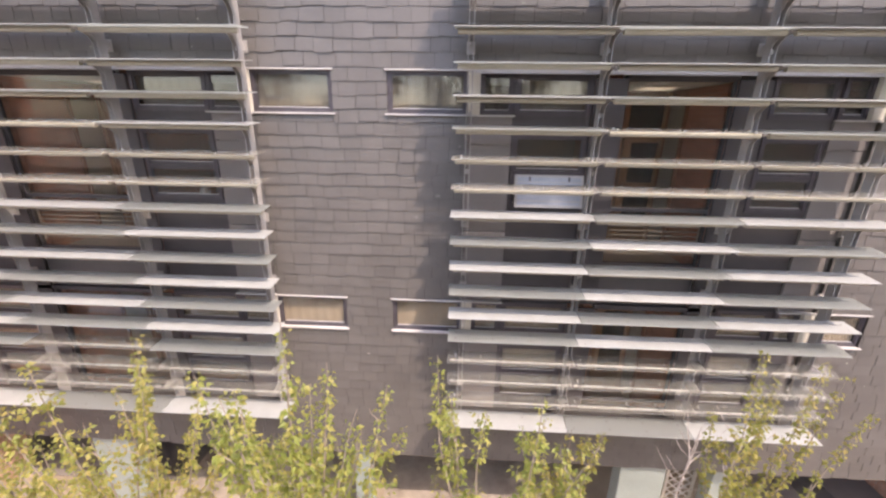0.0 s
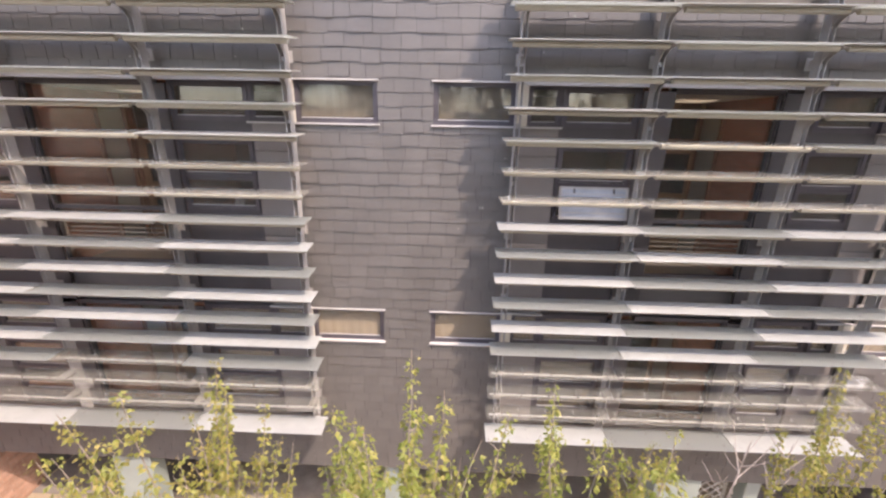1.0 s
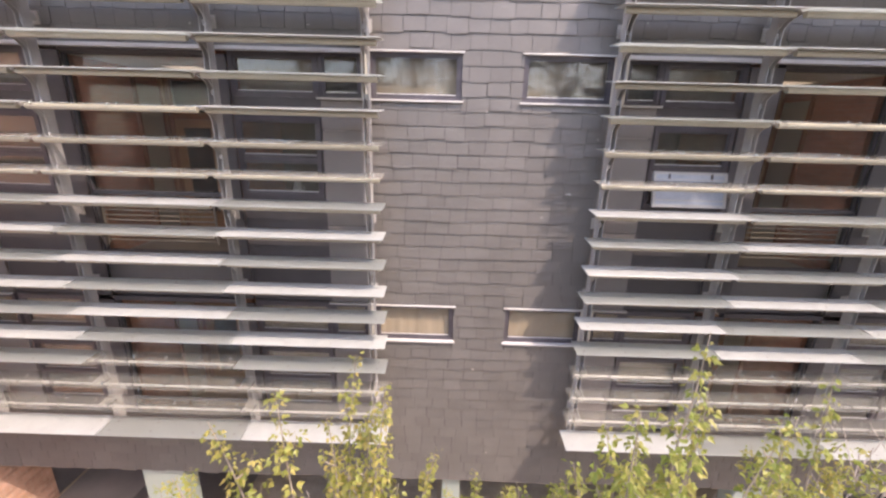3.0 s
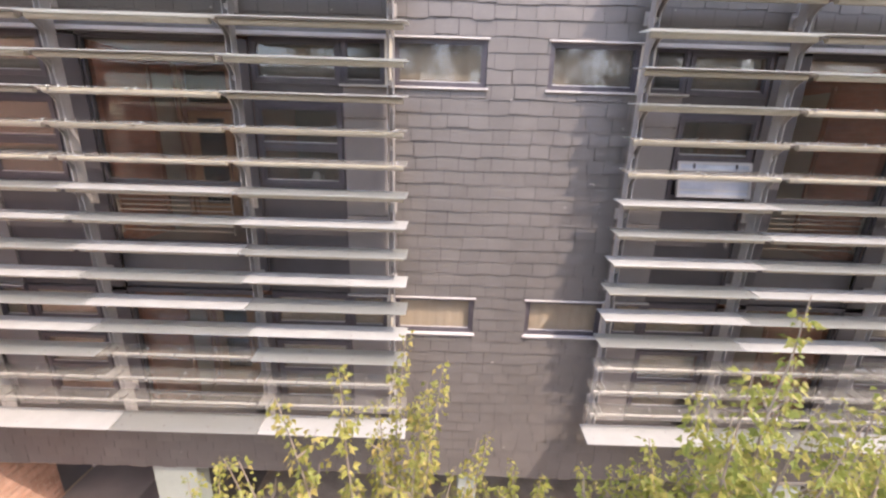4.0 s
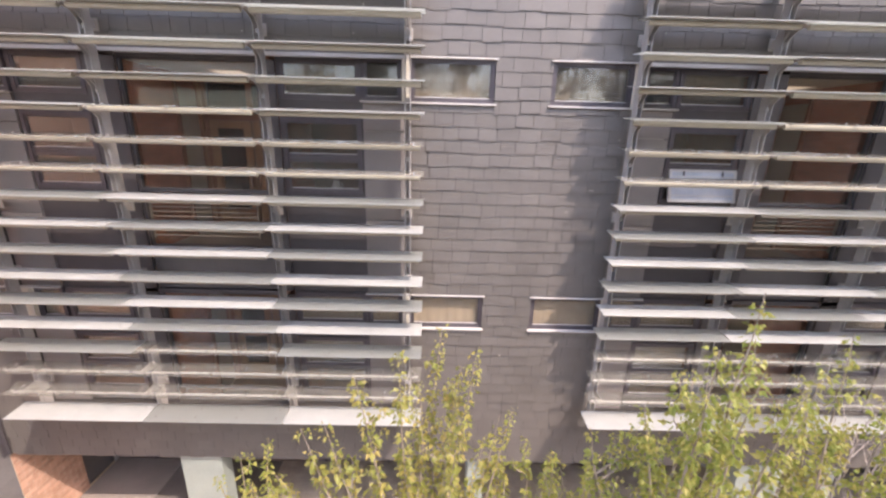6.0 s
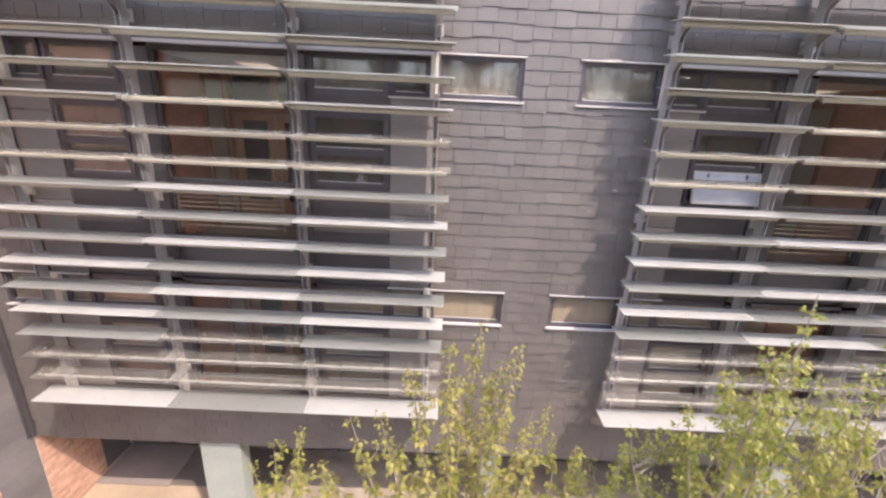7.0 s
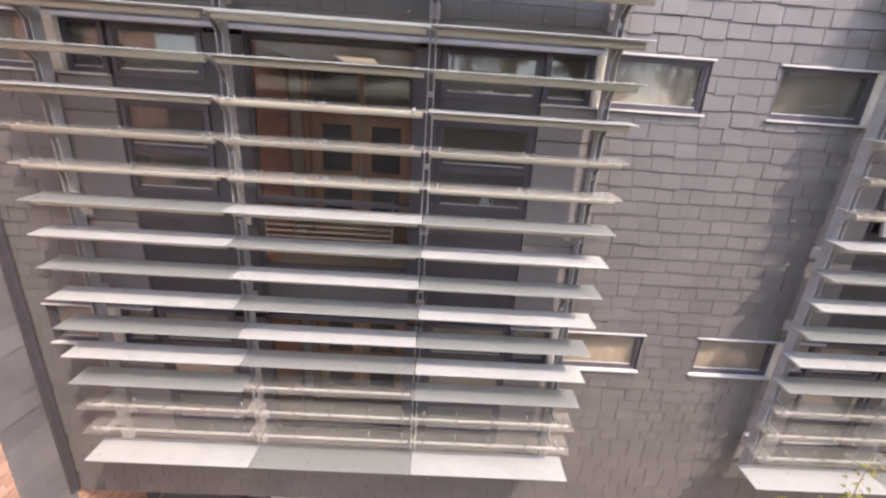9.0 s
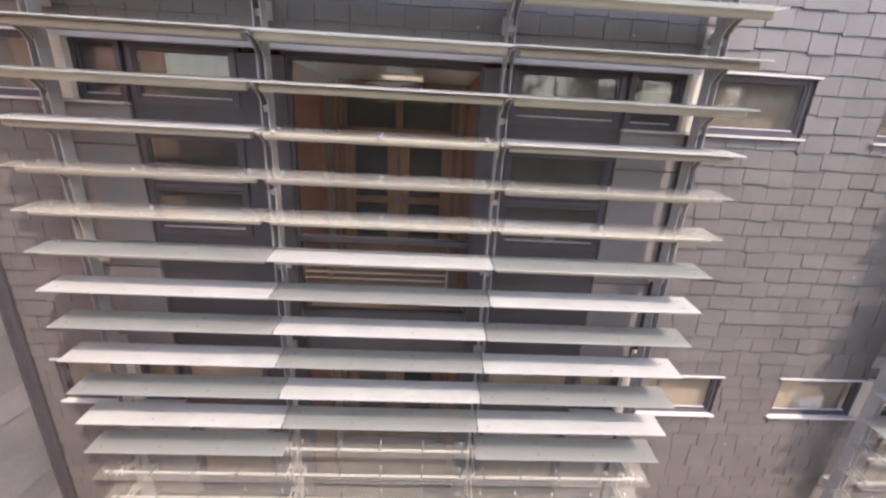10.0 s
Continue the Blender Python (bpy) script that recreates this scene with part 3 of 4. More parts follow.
# the one sash that stands open, hinged at its top
sash = empty("open_window_sash", (2.88, 0.06, HEADS[0] - 1.46), "small open window sash hinged out at its foot", "window")
sash.rotation_euler = (radians(-13), 0, 0)
part("sash_frame", boxes((-0.52, 0.52, -0.02, 0.02, -0.035, 0.0), (-0.52, 0.52, -0.02, 0.02, -0.50, -0.46), (-0.52, -0.485, -0.02, 0.02, -0.46, -0.035), (0.485, 0.52, -0.02, 0.02, -0.46, -0.035)), BEAD, sash)
for z in (-0.11, -0.27, -0.40):
    part("sash_bar", boxes((-0.485, 0.485, -0.012, 0.012, z - 0.009, z + 0.009)), BEAD, sash)
for x in (-0.30, 0.30):
    part("catch", boxes((x - 0.012, x + 0.012, -0.03, -0.013, -0.10, -0.03)), SASH, sash)
part("sash_pane", boxes((-0.485, 0.485, -0.004, 0.004, -0.46, -0.035)), FROSTED, sash, "pale bluish frosted pane")

# ---- glass sun screens ----
PITCH, ROW0 = 0.407, 6.764
GAP = 0.012
FRONT, BACK, RISE = -0.60, -0.275, 0.036
ROWS_UP = range(-8, 10)


def blade_mesh(mat, name, width):
    bm = bmesh.new()
    add_box(bm, 0, width, 0, BACK - FRONT, -0.006, 0.006)
    for v in bm.verts:
        v.co.z += RISE * v.co.y / (BACK - FRONT)
    bmesh.ops.bevel(bm, geom=bm.edges[:], offset=0.002, segments=1, affect="EDGES")
    return mesh_of(name, bm, mat)


def disc(bm, x, y, z, r, h, sides=8):
    lo = [bm.verts.new((x + r * math.cos(2 * math.pi * k / sides), y + r * math.sin(2 * math.pi * k / sides), z)) for k in range(sides)]
    hi = [bm.verts.new((v.co.x, v.co.y, z + h)) for v in lo]
    bm.faces.new(hi)
    for k in range(sides):
        bm.faces.new((lo[k], lo[(k + 1) % sides], hi[(k + 1) % sides], hi[k]))


slope = RISE / (BACK - FRONT)


def screen_meshes(wide):
    """The meshes of a screen whose blades are that wide."""
    made = {name: blade_mesh(mat, "blade", wide) for name, mat in (("white", OPAL_WHITE), ("grey", OPAL_GREY), ("clear", CLEAR), ("misty", MISTY))}
    bm = bmesh.new()
    for k in (0.06, 0.35, 0.65, 0.94):
        for y in (0.085, 0.235):
            disc(bm, k * wide, y, 0.0055 + slope * y, 0.016, 0.007)
    made["bolts"] = mesh_of("fixing", bm, BOLT)
    for name, low, r in (("rail", -0.050, 0.036), ("thin_rail", -0.030, 0.018)):
        bm = bmesh.new()
        tube(bm, [Vector((0.05, 0.125, low + slope * 0.125)), Vector((wide - 0.05, 0.125, low + slope * 0.125))], [r, r], 10)
        made[name] = mesh_of("support_rail", bm, RAIL if name == "rail" else THIN_RAIL)
    return made


bm = bmesh.new()
add_box(bm, -0.007, 0.007, 0.07, 0.25, -0.022 + slope * 0.16, -0.008 + slope * 0.16)
for y in (0.085, 0.235):
    disc(bm, 0, y, -0.02 + slope * y, 0.014, 0.034, 10)
me_clamp = mesh_of("clamp", bm, CHROME)

# bracket: two curved plates from the post to the blade
profile = [(-0.20, 0.006), (-0.30, -0.012), (-0.52, -0.046), (-0.52, -0.058), (-0.44, -0.064), (-0.375, -0.077), (-0.330, -0.097), (-0.298, -0.122), (-0.272, -0.152), (-0.248, -0.178), (-0.20, -0.185)]
bm = bmesh.new()
for x in (-0.034, 0.024):
    rings = []
    for dx in (0.0, 0.010):
        rings.append([bm.verts.new((x + dx, y, z)) for y, z in profile])
    bm.faces.new(rings[0])
    bm.faces.new(rings[1][::-1])
    n = len(profile)
    for k in range(n):
        bm.faces.new((rings[0][k], rings[1][k], rings[1][(k + 1) % n], rings[0][(k + 1) % n]))
disc(bm, 0.0, -0.47, -0.045, 0.02, 0.02)
me_bracket = mesh_of("bracket", bm, STEEL)


def post_mesh():
    bm = bmesh.new()
    for x in (-0.040, 0.030):
        add_box(bm, x, x + 0.010, -0.245, -0.105, 3.02, 10.12)
    z = 3.3
    while z < 10.1:
        add_box(bm, -0.030, 0.030, -0.20, -0.15, z - 0.03, z + 0.03)
        z += PITCH * 2
    return mesh_of("post", bm, STEEL)


def tie_mesh():
    bm = boxes((-0.02, 0.02, -0.105, 0.0, -0.05, 0.05), (-0.06, 0.06, -0.03, -0.02, -0.08, 0.08))
    return mesh_of("wall_tie", bm, STEEL)


me_post, me_tie = post_mesh(), tie_mesh()
for bay, c in enumerate(SCREENS):
    screen = empty("sun_screen", (c, 0, 0), "sun screen of white, grey and clear glass blades on steel posts", "sun screen", "glass sun screens")
    seg = SEGMENTS[bay]
    made = screen_meshes(seg - GAP)
    start = -1.5 * seg
    for x in (-1.39 * seg, -0.505 * seg, 0.505 * seg, 1.39 * seg):
        post = shared("post", me_post, screen, (x, 0, 0))
        for z in (3.45, 5.45, 6.55, 9.05, 9.9):
            shared("wall_tie", me_tie, post, (0, 0, z))
        for r in ROWS_UP:
            shared("bracket", me_bracket, post, (0, 0, ROW0 - PITCH * r + RISE - 0.01))
    for r in ROWS_UP:
        z = ROW0 - PITCH * r
        for s in range(3):
            white = (r + s) % 2 == (1 if bay == 0 else 0)
            clear = r in (7, 8) or r in (-1, -2) or (r == 6 and (bay == 1 or s == 1)) or (r == -3 and s == 1)
            if r == 9:
                white = s != 1
            deep = 1.22 if r == 9 else 1.0
            kind = ("misty" if r < 0 else "clear") if clear else "white" if white else "grey"
            b = shared("blade", made[kind], screen, (start + s * seg + GAP / 2, BACK - deep * (BACK - FRONT), z))
            b.scale = (1, deep, 1)
            tagged(b, "clear glass blade" if clear else "white printed glass blade" if white else "grey printed glass blade")
            if clear:
                b.visible_shadow = r == -2
                shared("support_rail", made["rail" if r < 0 else "thin_rail"], b)
                for k in ((0.065, 0.49, 0.93) if r < 0 else (0.065, 0.27, 0.49, 0.72, 0.93)):
                    shared("clamp", me_clamp, b, (k * seg, 0, 0))
            else:
                tagged(shared("fixing", made["bolts"], b), kind="stuff")
                if r != 9:
                    shared("support_rail", made["rail"], b)

# ---- columns of the undercroft ----
def column(x, w, y0, y1, label):
    tagged(part("column", boxes((x - w / 2, x + w / 2, y0, y1, GROUND, BOTTOM + 0.02), bevel=0.012), COLUMN_PAINT), label, "column", "undercroft columns")


column(-5.64, 0.78, 0.06, 0.40, "broad pale green column under the slate facade")
column(5.27, 0.88, 0.06, 0.40, "broad pale green column under the slate facade")
column(-0.34, 0.33, 0.10, 0.44, "narrow pale column under the slate facade")
column(6.95, 0.30, 0.30, 0.60, "narrow pale column under the slate facade")
lattice = empty("lattice_panel", (6.50, 0.75, GROUND), "white panel with a cut lattice pattern", "panel")
part("panel_frame", boxes((-0.32, 0.32, -0.02, 0.02, 2.02, 2.08), (-0.32, 0.32, -0.02, 0.02, 0.05, 0.11), (-0.32, -0.26, -0.02, 0.02, 0.11, 2.02), (0.26, 0.32, -0.02, 0.02, 0.11, 2.02)), CREAM, lattice)
for i in range(-9, 13):
    for lean in (-1, 1):
        bm = bmesh.new()
        a, b = Vector((-0.26, 0, 0.2 * i)), Vector((0.26, 0, 0.2 * i + 0.42))
        if lean < 0:
            a.x, b.x = b.x, a.x
        if a.z > 0.1 and b.z < 2.02:
            tube(bm, [a, b], [0.016, 0.016], 5)
            part("lattice_bar", bm, CREAM, lattice)
        else:
            bm.free()
# slab's shade is in its darker colour; sunlit part in front is left as paving
tagged(part("ramp", boxes((WEST, -7.50, 0.86, 2.06, GROUND, GROUND + 0.03)), CONCRETE), "smooth grey concrete slab, coloured for shade and ending at the shade's edge", "slab", kind="structure")

# beds of brown soil between the columns
tagged(part("soil", boxes((-5.0, -0.6, -0.3, 2.06, GROUND, GROUND + 0.02)), SOIL), "bare brown soil in the shade under the building", "soil", kind="structure")
tagged(part("soil", boxes((-0.1, 4.7, -0.3, 2.06, GROUND, GROUND + 0.02)), SOIL), "bare brown soil in the shade under the building", "soil", kind="structure")

# the dark floor beside the slab, and the far end of the undercroft
tagged(part("dark_floor", boxes((-7.50, -5.0, 0.9, 2.06, GROUND, GROUND + 0.012)), ASPHALT), "dark asphalt floor in the shade of the undercroft", "floor", kind="structure")
# dark sheet that gives the recess its shade by colour
tagged(part("recess_shade_panel", boxes((WEST - 0.16, WEST - 0.10, 1.21, 2.10, GROUND, BOTTOM)), PANEL_DARK), "dark panel standing for the shaded recess behind the brick wall", "recess", kind="structure")
tagged(part("recess_post", boxes((WEST - 0.06, WEST + 0.0, 1.98, 2.04, GROUND, BOTTOM)), STEEL), "thin steel post in the dark recess", "post", kind="structure")
tagged(part("slab", boxes((8.3, 9.90, -0.3, 2.06, GROUND, GROUND + 0.03), (10.70, 11.9, -0.3, 2.06, GROUND, GROUND + 0.03)), CONCRETE), "smooth pale concrete slab in the undercroft", "slab", kind="structure")
tagged(part("dark_floor", boxes((9.90, 10.70, 1.2, 2.06, GROUND, GROUND + 0.022)), ASPHALT), "dark asphalt strip between two slabs", "floor", kind="structure")
tagged(part("wall_undercroft_brick", boxes((11.9, 12.2, 0.02, 2.06, GROUND, BOTTOM)), BRICK_LIT), "red brick wall at the far end of the undercroft", "wall", kind="structure")

# ---- young trees ----
def leaf_faces(bm, p, way, size, rng):
    """A drooping, folded leaf with a long point and two side lobes."""
    side = way.cross(Vector((rng.uniform(-1, 1), rng.uniform(-1, 1), rng.uniform(-0.4, 1)))).normalized()
    nor = side.cross(way).normalized()

    def at(along, across, lift):
        return bm.verts.new(p + size * (along * way + across * side + lift * nor))
    a, m, t = at(0, 0, 0), at(0.45, 0, -0.08), at(1.1, 0, -0.16)
    for sign in (1, -1):
        lobe, notch, mid = at(0.52, 0.46 * sign, 0.10), at(0.50, 0.22 * sign, 0.03), at(0.78, 0.16 * sign, -0.02)
        base = at(0.12, 0.24 * sign, 0.06)
        for f in ((a, m, base), (base, m, notch), (base, notch, lobe), (notch, m, mid), (mid, m, t)):
            bm.faces.new(f if sign < 0 else f[::-1])


def young_tree(x, y, tips, label, seed, fork=2.2, leaf=0.039, side=2, foliage=LEAF):
    """Tips: the ends of the upright shoots; leaves droop in small tufts from nodes along them."""
    rng = random.Random(seed)
    tree = empty("young_tree", (x, y, GROUND), label, "tree", "young trees before the facade")
    wood, leaves = bmesh.new(), bmesh.new()
    top = max(t[2] for t in tips) - GROUND
    split = Vector((rng.uniform(-0.05, 0.05), rng.uniform(-0.05, 0.05), top - fork))
    tube(wood, [Vector((0, 0, 0)), split * 0.5 + Vector((0.03, -0.02, 0)), split], [0.055, 0.045, 0.030], 8)

    def tuft(p, along, size, many):
        """A node with drooping leaves on short stalks."""
        turn = rng.uniform(0, 2 * math.pi)
        for k in range(many):
            a = turn + 2 * math.pi * k / many + rng.uniform(-0.5, 0.5)
            out = Vector((math.cos(a), math.sin(a), 0.0))
            stalk = p + out * rng.uniform(0.006, 0.046) + along * rng.uniform(-0.030, 0.032)
            way = (out * rng.uniform(0.35, 1.0) + Vector((0, 0, rng.uniform(-1.4, 0.1)))).normalized()
            leaf_faces(leaves, stalk, way, size * rng.uniform(0.6, 1.35), rng)

    def shoot(line, thick, bare, gap, size):
        """A tapered, slightly wavy shoot through the points of the line, with its tufts."""
        pts = []
        for i in range(len(line) - 1):
            for f in range(6):
                pts.append(line[i].lerp(line[i + 1], f / 6) + Vector((rng.gauss(0, 0.006), rng.gauss(0, 0.006), 0)))
        pts.append(line[-1])
        for _ in range(2):
            pts = [pts[0]] + [(pts[i - 1] + pts[i] * 2 + pts[i + 1]) / 4 for i in range(1, len(pts) - 1)] + [pts[-1]]
        n = len(pts) - 1
        tube(wood, pts, [thick * (1 - 0.85 * i / n) for i in range(n + 1)], 5)
        run, due = 0.0, 0.0
        for i in range(1, n + 1):
            a, b = pts[i - 1], pts[i]
            step, along = (b - a).length, (b - a).normalized()
            while due < run + step:
                if i / n > bare:
                    near_tip = max(0.0, (i / n - 0.75) * 4)
                    if rng.random() < 0.86:
                        tuft(a + along * (due - run), along, size * (1.0 - 0.30 * near_tip), rng.choice((9, 11, 13, 15)))
                due += gap * rng.uniform(0.6, 1.5)
            run += step
        return pts

    for tx, ty, tz in tips:
        tip = Vector((tx - x, ty - y, tz - GROUND))
        out = Vector((tip.x, tip.y, 0))
        k1 = split.lerp(tip, 0.35) + out * 0.22 + Vector((rng.uniform(-0.06, 0.06), rng.uniform(-0.06, 0.06), -0.05))
        k2 = split.lerp(tip, 0.70) + out * 0.12 + Vector((rng.uniform(-0.05, 0.05), rng.uniform(-0.05, 0.05), 0))
        pts = shoot([split, k1, k2, tip], 0.014, 0.20, 0.078, leaf)
        # side twigs that leave the shoot and turn upwards
        for _ in range(side * 2):
            i = rng.randint(len(pts) // 4, int(len(pts) * 0.80))
            a = rng.uniform(0, 2 * math.pi)
            reach = rng.uniform(0.10, 0.34) * (1.15 - i / len(pts))
            mid = pts[i] + Vector((math.cos(a) * reach, math.sin(a) * reach, reach * 0.7))
            end = mid + Vector((math.cos(a) * reach * 0.25, math.sin(a) * reach * 0.25, reach * rng.uniform(0.6, 1.5)))
            shoot([pts[i], mid, end], 0.006, 0.25, 0.075, leaf)
    part("trunk", wood, BARK, tree)
    part("crown", leaves, foliage, tree, "sparse yellow-green spring leaves")
    return tree


young_tree(0.45, -4.15, [(0.54, -4.15, 6.98), (0.17, -4.40, 6.78), (0.28, -4.24, 6.50), (0.72, -3.98, 6.60), (0.95, -4.15, 6.40), (1.12, -4.05, 6.50), (0.12, -4.00, 6.15), (0.52, -3.80, 6.30), (0.34, -4.48, 6.72), (-0.12, -3.85, 5.85), (0.85, -3.75, 5.85)],
           "slender young tree with sparse yellow-green leaves", 11)
young_tree(-1.25, -3.65, [(-1.13, -3.34, 6.32), (-0.89, -3.63, 6.28), (-1.40, -3.93, 6.44), (-1.64, -4.11, 6.42), (-1.80, -4.17, 6.11), (-1.00, -2.95, 5.60), (-1.02, -4.02, 6.05), (-1.30, -3.50, 5.95), (-2.05, -3.90, 5.85), (-0.62, -3.25, 5.45), (-0.98, -3.50, 6.09), (-2.35, -3.70, 5.25), (-0.59, -3.55, 5.74), (-2.65, -3.55, 5.00), (-0.80, -3.75, 5.70)],
           "bushy young tree with fresh yellow-green leaves", 12, fork=2.6, foliage=LEAF_GOLD)
young_tree(1.75, -3.95, [(1.42, -3.87, 6.62), (2.06, -4.14, 6.50), (1.75, -4.03, 6.34), (2.45, -4.10, 6.15), (1.50, -3.60, 6.10), (2.20, -3.75, 6.05)],
           "young tree with loose yellow-green shoots", 13)
young_tree(4.95, -2.45, [(4.45, -2.73, 6.03), (5.45, -2.35, 5.75), (4.85, -2.55, 5.45), (5.85, -2.20, 5.45), (4.30, -2.50, 5.20), (5.20, -2.10, 5.30), (6.20, -2.30, 5.10)],
           "young tree with yellow and green leaves", 14, fork=3.4, leaf=0.044, foliage=LEAF_GOLD)
young_tree(-0.25, -2.72, [(-0.23, -2.70, 4.76), (0.02, -2.80, 4.62), (-0.50, -2.68, 4.60), (0.47, -2.89, 4.70)], "small young tree by the slate facade", 15, fork=1.8, leaf=0.044)
young_tree(-3.05, -2.84, [(-3.13, -2.82, 4.56), (-2.85, -2.75, 4.72), (-3.35, -2.88, 4.35)], "small young tree with thin shoots", 16, fork=1.8, leaf=0.044)
young_tree(0.03, -3.58, [(0.03, -3.58, 5.46), (0.22, -3.70, 5.30), (-0.20, -3.50, 5.15)], "small young tree with yellow-green leaves", 17, fork=1.8)
young_tree(2.75, -2.90, [(2.70, -2.90, 5.20), (3.05, -2.80, 5.05), (2.45, -2.80, 4.95)], "low young tree with yellowish leaves", 18, fork=1.8, leaf=0.044, foliage=LEAF_GOLD)


def bare_sapling(x, y, top, seed):
    """A leafless sapling of thin grey twigs."""
    rng = random.Random(seed)
    tree = empty("bare_sapling", (x, y, GROUND), "leafless sapling with thin grey twigs", "tree")
    wood = bmesh.new()
    high = top - GROUND
    tube(wood, [Vector((0, 0, 0)), Vector((0.05, 0, high * 0.4)), Vector((-0.04, 0.03, high * 0.7)), Vector((0.05, 0, high))], [0.03, 0.024, 0.016, 0.004], 6)
    for _ in range(16):
        h = rng.uniform(0.45, 0.95) * high
        a = rng.uniform(0, 2 * math.pi)
        root = Vector((0, 0, h))
        end = root + Vector((math.cos(a), math.sin(a), 1.2)) * rng.uniform(0.2, 0.55)
        tube(wood, [root, root.lerp(end, 0.5) + Vector((0, 0, -0.04)), end], [0.009, 0.006, 0.002], 5)
    part("trunk", wood, PALE_BARK, tree)


bare_sapling(5.0, -1.4, 4.0, 41)
bare_sapling(5.9, -1.1, 3.7, 42)

# ---- across the yard, in the panes alone: placed to fill reflections and block sky ----
def yard_tree(x, y, height, seed):
    rng = random.Random(seed)
    tree = empty("yard_tree", (x, y, GROUND), "tall unseen tree across the yard, placed for the panes' reflections", "tree", "trees across the yard")
    wood, leaves = bmesh.new(), bmesh.new()
    top = Vector((0, 0, height))
    tube(wood, [Vector((0, 0, 0)), Vector((0.1, 0, height * 0.4)), Vector((0, 0.1, height * 0.9))], [0.22, 0.16, 0.04], 8)
    for _ in range(46):
        h = rng.uniform(0.28, 0.9) * height
        a, reach = rng.uniform(0, 2 * math.pi), rng.uniform(1.0, 3.4) * (1.15 - h / height)
        root = Vector((0, 0, h))
        end = root + Vector((math.cos(a) * reach, math.sin(a) * reach, rng.uniform(0.4, 1.4)))
        tube(wood, [root, root.lerp(end, 0.5) + Vector((0, 0, 0.1)), end], [0.06, 0.04, 0.015], 5)
        for _ in range(90):
            q = root.lerp(end, rng.uniform(0.35, 1.1)) + Vector((rng.gauss(0, 0.28), rng.gauss(0, 0.28), rng.gauss(0, 0.25)))
            leaf_faces(leaves, q, Vector((rng.uniform(-1, 1), rng.uniform(-1, 1), rng.uniform(-1, 0.4))).normalized(), rng.uniform(0.10, 0.20), rng)
    part("trunk", wood, BARK, tree)
    part("crown", leaves, LEAF_FAR, tree)


# the eastern trees are added to hide bright low sky from the panes
for x, y, h, seed in ((-7.5, -13.5, 15.0, 31), (-2.4, -14.5, 17.0, 32), (2.6, -13.5, 15.5, 33), (7.6, -15.0, 17.0, 34), (12.5, -14.0, 15.0, 35), (5.1, -16.5, 15.5, 51), (0.1, -17.0, 15.5, 52), (-5.0, -16.5, 15.0, 53), (10.2, -17.0, 15.5, 54), (18.5, -10.5, 14.0, 38), (17.5, -17.0, 17.0, 39), (24.0, -8.0, 14.0, 40), (13.5, -19.5, 17.0, 55), (21.5, -13.0, 16.0, 56), (20.5, -22.0, 16.0, 57), (25.0, -18.0, 17.0, 58), (29.5, -23.0, 17.0, 59), (31.0, -15.0, 16.0, 60)):
    yard_tree(x, y, h, seed)

house = empty("brick_building", (0, -26.0, GROUND), "brown brick building in the panes alone, east end raised to block sky", "building")
# the upper storey at the east end is added to block reflected low sky
house_holes = [(x, x + 1.5, z, z + 1.7) for x in range(-24, 44, 4) for z in (1.0, 4.4, 7.2)] + [(x, x + 1.5, 10.2, 11.9) for x in range(20, 44, 4)]
bm = bmesh.new()
for x0, x1, z0, z1 in cells(-26, 44, 0, 9.4, house_holes) + cells(18.6, 44, 9.7, 12.8, house_holes):
    add_box(bm, x0, x1, -0.35, 0.0, z0, z1)
part("wall", bm, BRICK_FAR, house)
part("roof", boxes((-26.3, 44.3, -8.0, 0.3, 9.4, 9.7)), ROOF_GREY, house)
part("roof", boxes((18.3, 44.3, -8.0, 0.3, 12.8, 13.1)), ROOF_GREY, house)
for x0, x1, z0, z1 in house_holes:
    part("window", boxes((x0, x1, -0.25, -0.2, z0, z1)), PANEL_DARK, house)

# ---- slates ----
def minus(rect, hole):
    x0, x1, z0, z1 = rect
    a0, a1, b0, b1 = hole
    if a0 >= x1 or a1 <= x0 or b0 >= z1 or b1 <= z0:
        return [rect]
    left = []
    if a0 > x0:
        left.append((x0, a0, z0, z1))
    if a1 < x1:
        left.append((a1, x1, z0, z1))
    m0, m1 = max(x0, a0), min(x1, a1)
    if b1 < z1:
        left.append((m0, m1, b1, z1))
    if b0 > z0:
        left.append((m0, m1, z0, b0))
    return left


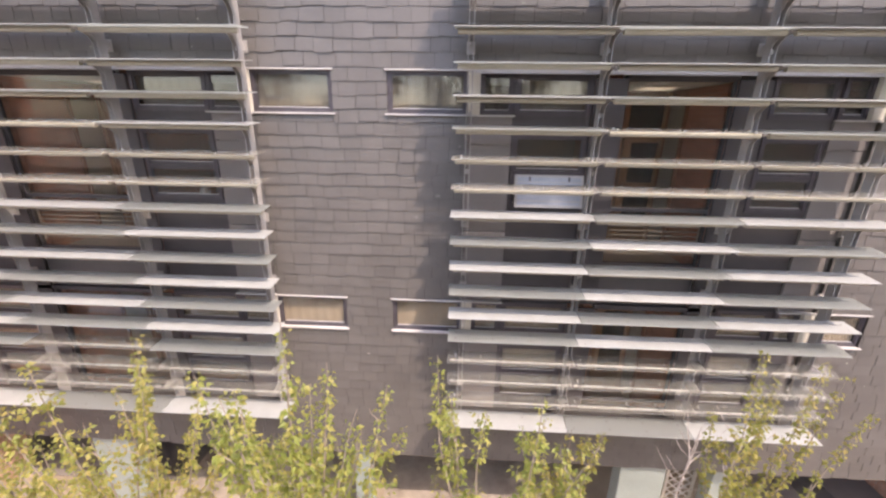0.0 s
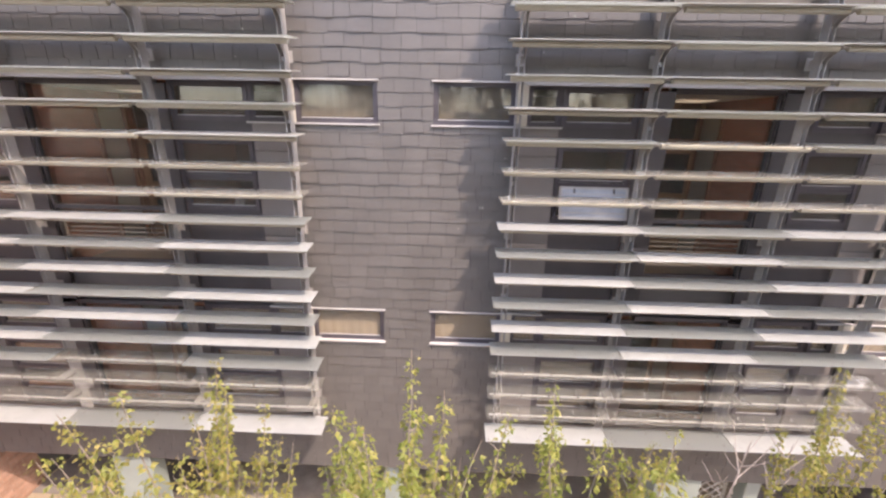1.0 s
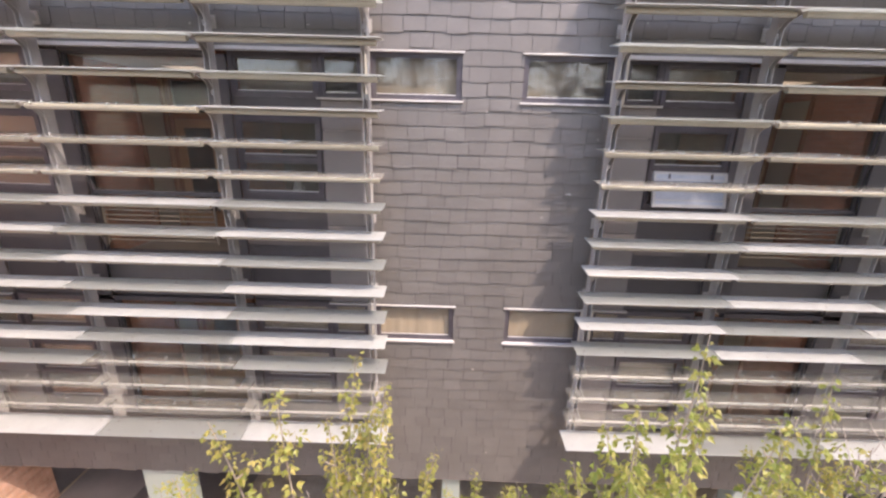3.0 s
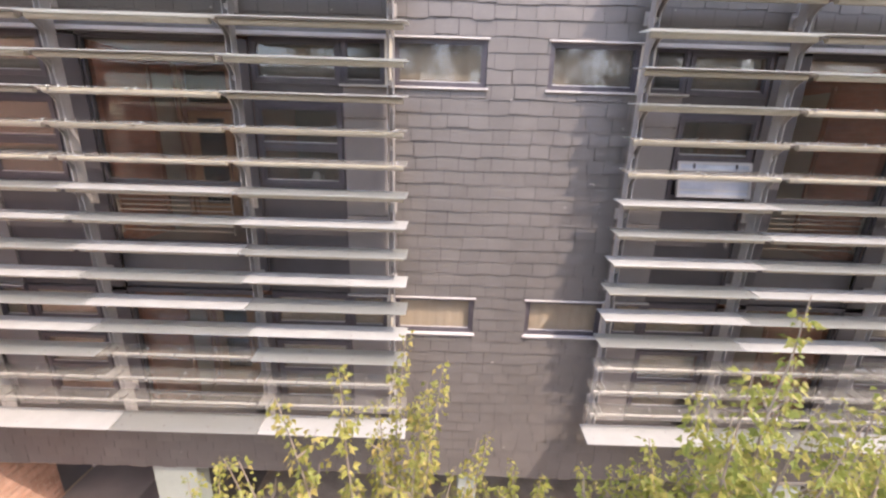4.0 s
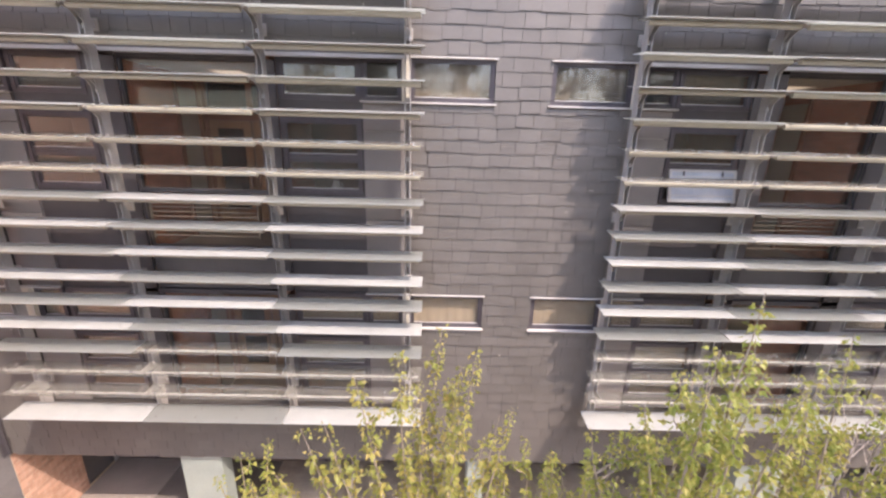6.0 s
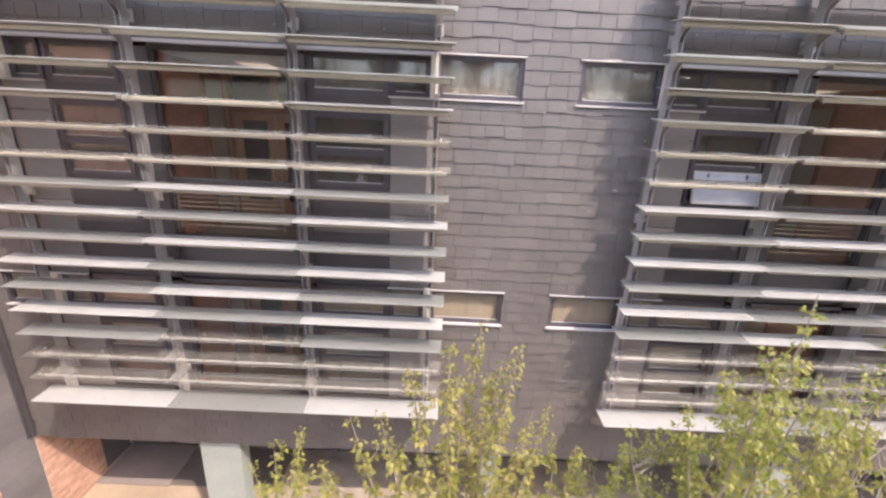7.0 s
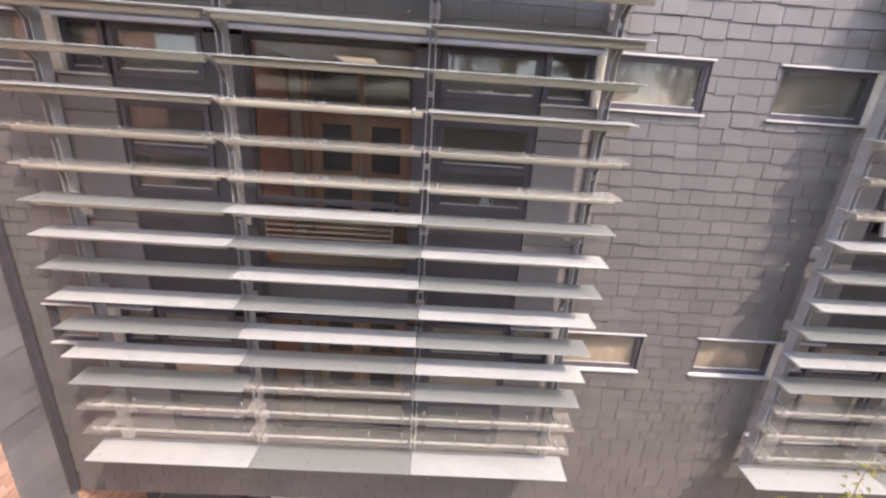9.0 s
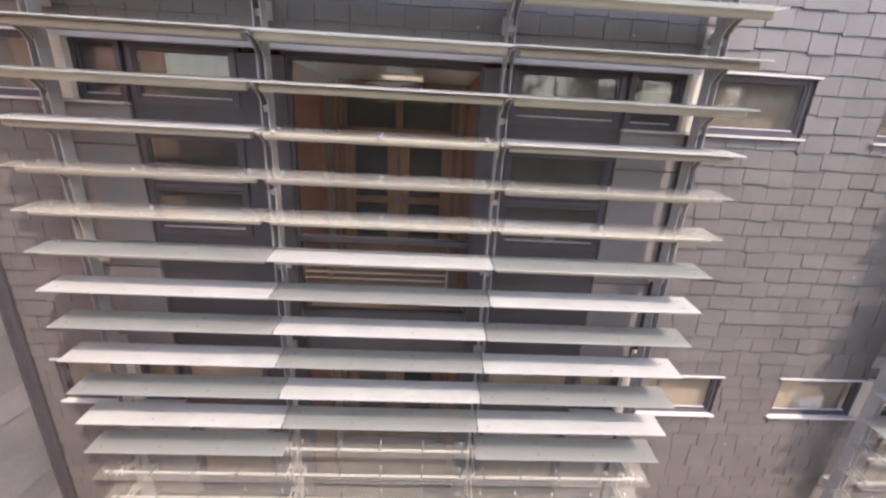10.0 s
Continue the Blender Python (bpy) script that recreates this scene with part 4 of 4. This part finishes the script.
def slate_into(verts, faces, w, h, rng, x=0.0, y=0.0, z=0.0):
    """A slate whose lower edge stands proud, with uneven, chipped lower corners."""
    proud, thick = rng.uniform(0.011, 0.021), 0.009
    drop = rng.choice((0, 0.003, 0.006, 0.010, 0.016, -0.004, -0.008))
    e = [rng.uniform(-0.006, 0.006) - drop for _ in range(2)] + [rng.uniform(-0.005, 0.005)]
    g = rng.uniform(0.0020, 0.0056)
    cl, cr = min(rng.uniform(0.004, 0.022), w * 0.3), min(rng.uniform(0.004, 0.022), w * 0.3)
    ul, ur = rng.uniform(0.004, 0.012), rng.uniform(0.004, 0.012)
    n = len(verts)
    lo_l, lo_r = e[0] - 0.002, e[1] - 0.002
    out_r = -proud - e[2] * 0.6
    rim = ((g, lo_l + ul, -proud), (g + cl, lo_l, -proud), (w - g - cr, lo_r, out_r), (w - g, lo_r + ur, out_r), (w - g, h, -0.004), (g, h, -0.004))
    for px, pz, py in rim:
        verts.append((x + px, y + py, z + pz))
    for i, (px, pz, py) in enumerate(rim):
        verts.append((x + px, y + (0.0 if i > 3 else py + thick), z + pz))
    faces.append(tuple(n + i for i in range(6)))
    for i in range(6):
        j = (i + 1) % 6
        faces.append((n + j, n + i, n + i + 6, n + j + 6))


rng = random.Random(5)
gauge = 0.1905
rest_v, rest_f = [], []
course, z = 0, BOTTOM
kinds = {}
while z < TOP - 0.01:
    h = min(gauge, TOP - z)
    x = WEST - rng.uniform(0.0, 0.25)
    while x < EAST:
        w = rng.choice((0.23, 0.25, 0.27, 0.28, 0.29, 0.30, 0.31, 0.33, 0.36))
        rects = [(max(x, WEST + 0.08), min(x + w, EAST), z, z + h)]
        x += w
        if rects[0][1] - rects[0][0] < 0.03:
            continue
        for hole in holes:
            rects = [q for rect in rects for q in minus(rect, hole)]
        for x0, x1, z0, z1 in rects:
            if x1 - x0 < 0.02 or z1 - z0 < 0.02:
                continue
            whole = x1 - x0 > 0.22 and z1 - z0 > 0.18
            if whole and -2.0 < x0 and x1 < 2.0 and 4.2 < z0 < 9.6:
                key = (round(x1 - x0, 2), rng.randint(0, 7))
                if key not in kinds:
                    v, f = [], []
                    slate_into(v, f, key[0], gauge, rng)
                    me = bpy.data.meshes.new("slate")
                    me.from_pydata(v, [], f)
                    me.materials.append(SLATE)
                    kinds[key] = me
                shared("slate", kinds[key], wall_north, (x0, 0, z0))
            else:
                slate_into(rest_v, rest_f, x1 - x0, z1 - z0, rng, x0, 0, z0)
    z += gauge
me = bpy.data.meshes.new("slate_field")
me.from_pydata(rest_v, [], rest_f)
me.materials.append(SLATE_REST)
tagged(shared("slate_field", me, wall_north), kind="stuff")

# large slates on the wing
z = GROUND
while z < TOP:
    h = min(0.33, TOP - z)
    v, f = [], []
    slate_into(v, f, 0.735, h, rng)
    me = bpy.data.meshes.new("slate")
    me.from_pydata([(-py, -px, pz) for px, py, pz in v], [], f)
    me.materials.append(WING_SLATE)
    ob = shared("slate", me, wing_strip, (WEST - 0.02, -0.003, z))
    z += 0.33

# bricks at the foot of the wing, in stretcher bond
def brick_box(y0, y1, z0, z1, x=0.0):
    p = 0.010
    v = [(x, y0, z0), (x, y1, z0), (x, y1, z1), (x, y0, z1), (x + p, y0 + 0.002, z0 + 0.002), (x + p, y1 - 0.002, z0 + 0.002), (x + p, y1 - 0.002, z1 - 0.002), (x + p, y0 + 0.002, z1 - 0.002)]
    return v, [(4, 5, 6, 7), (0, 1, 5, 4), (1, 2, 6, 5), (2, 3, 7, 6), (3, 0, 4, 7)]


brick_kinds, field_v, field_f = {}, [], []
for y_a, y_b, z_b in ((0.0, 1.21, BOTTOM), (-2.2, -0.74, 5.6)):
    z, odd = GROUND + 0.005, 0
    while z + 0.065 < z_b:
        y = y_a - (0.1125 if odd else 0.0)
        while y < y_b:
            y0, y1 = max(y, y_a), min(y + 0.215, y_b)
            y += 0.225
            if y1 - y0 < 0.03:
                continue
            if y_a > -0.1:
                key = round(y1 - y0, 3)
                if key not in brick_kinds:
                    v, f = brick_box(0, key, 0, 0.065)
                    me = bpy.data.meshes.new("brick")
                    me.from_pydata(v, [], f)
                    me.materials.append(CLAY)
                    brick_kinds[key] = me
                shared("brick", brick_kinds[key], wing_base, (WEST - 0.008 + rng.uniform(-0.0015, 0.0015), y0, z))
            else:
                v, f = brick_box(y0, y1, z, z + 0.065, WEST - 0.008)
                n = len(field_v)
                field_v += v
                field_f += [tuple(n + i for i in q) for q in f]
        z += 0.075
        odd = 1 - odd
me = bpy.data.meshes.new("brick_field")
me.from_pydata(field_v, [], field_f)
me.materials.append(CLAY_REST)
tagged(shared("brick_field", me, wing_base), kind="stuff")
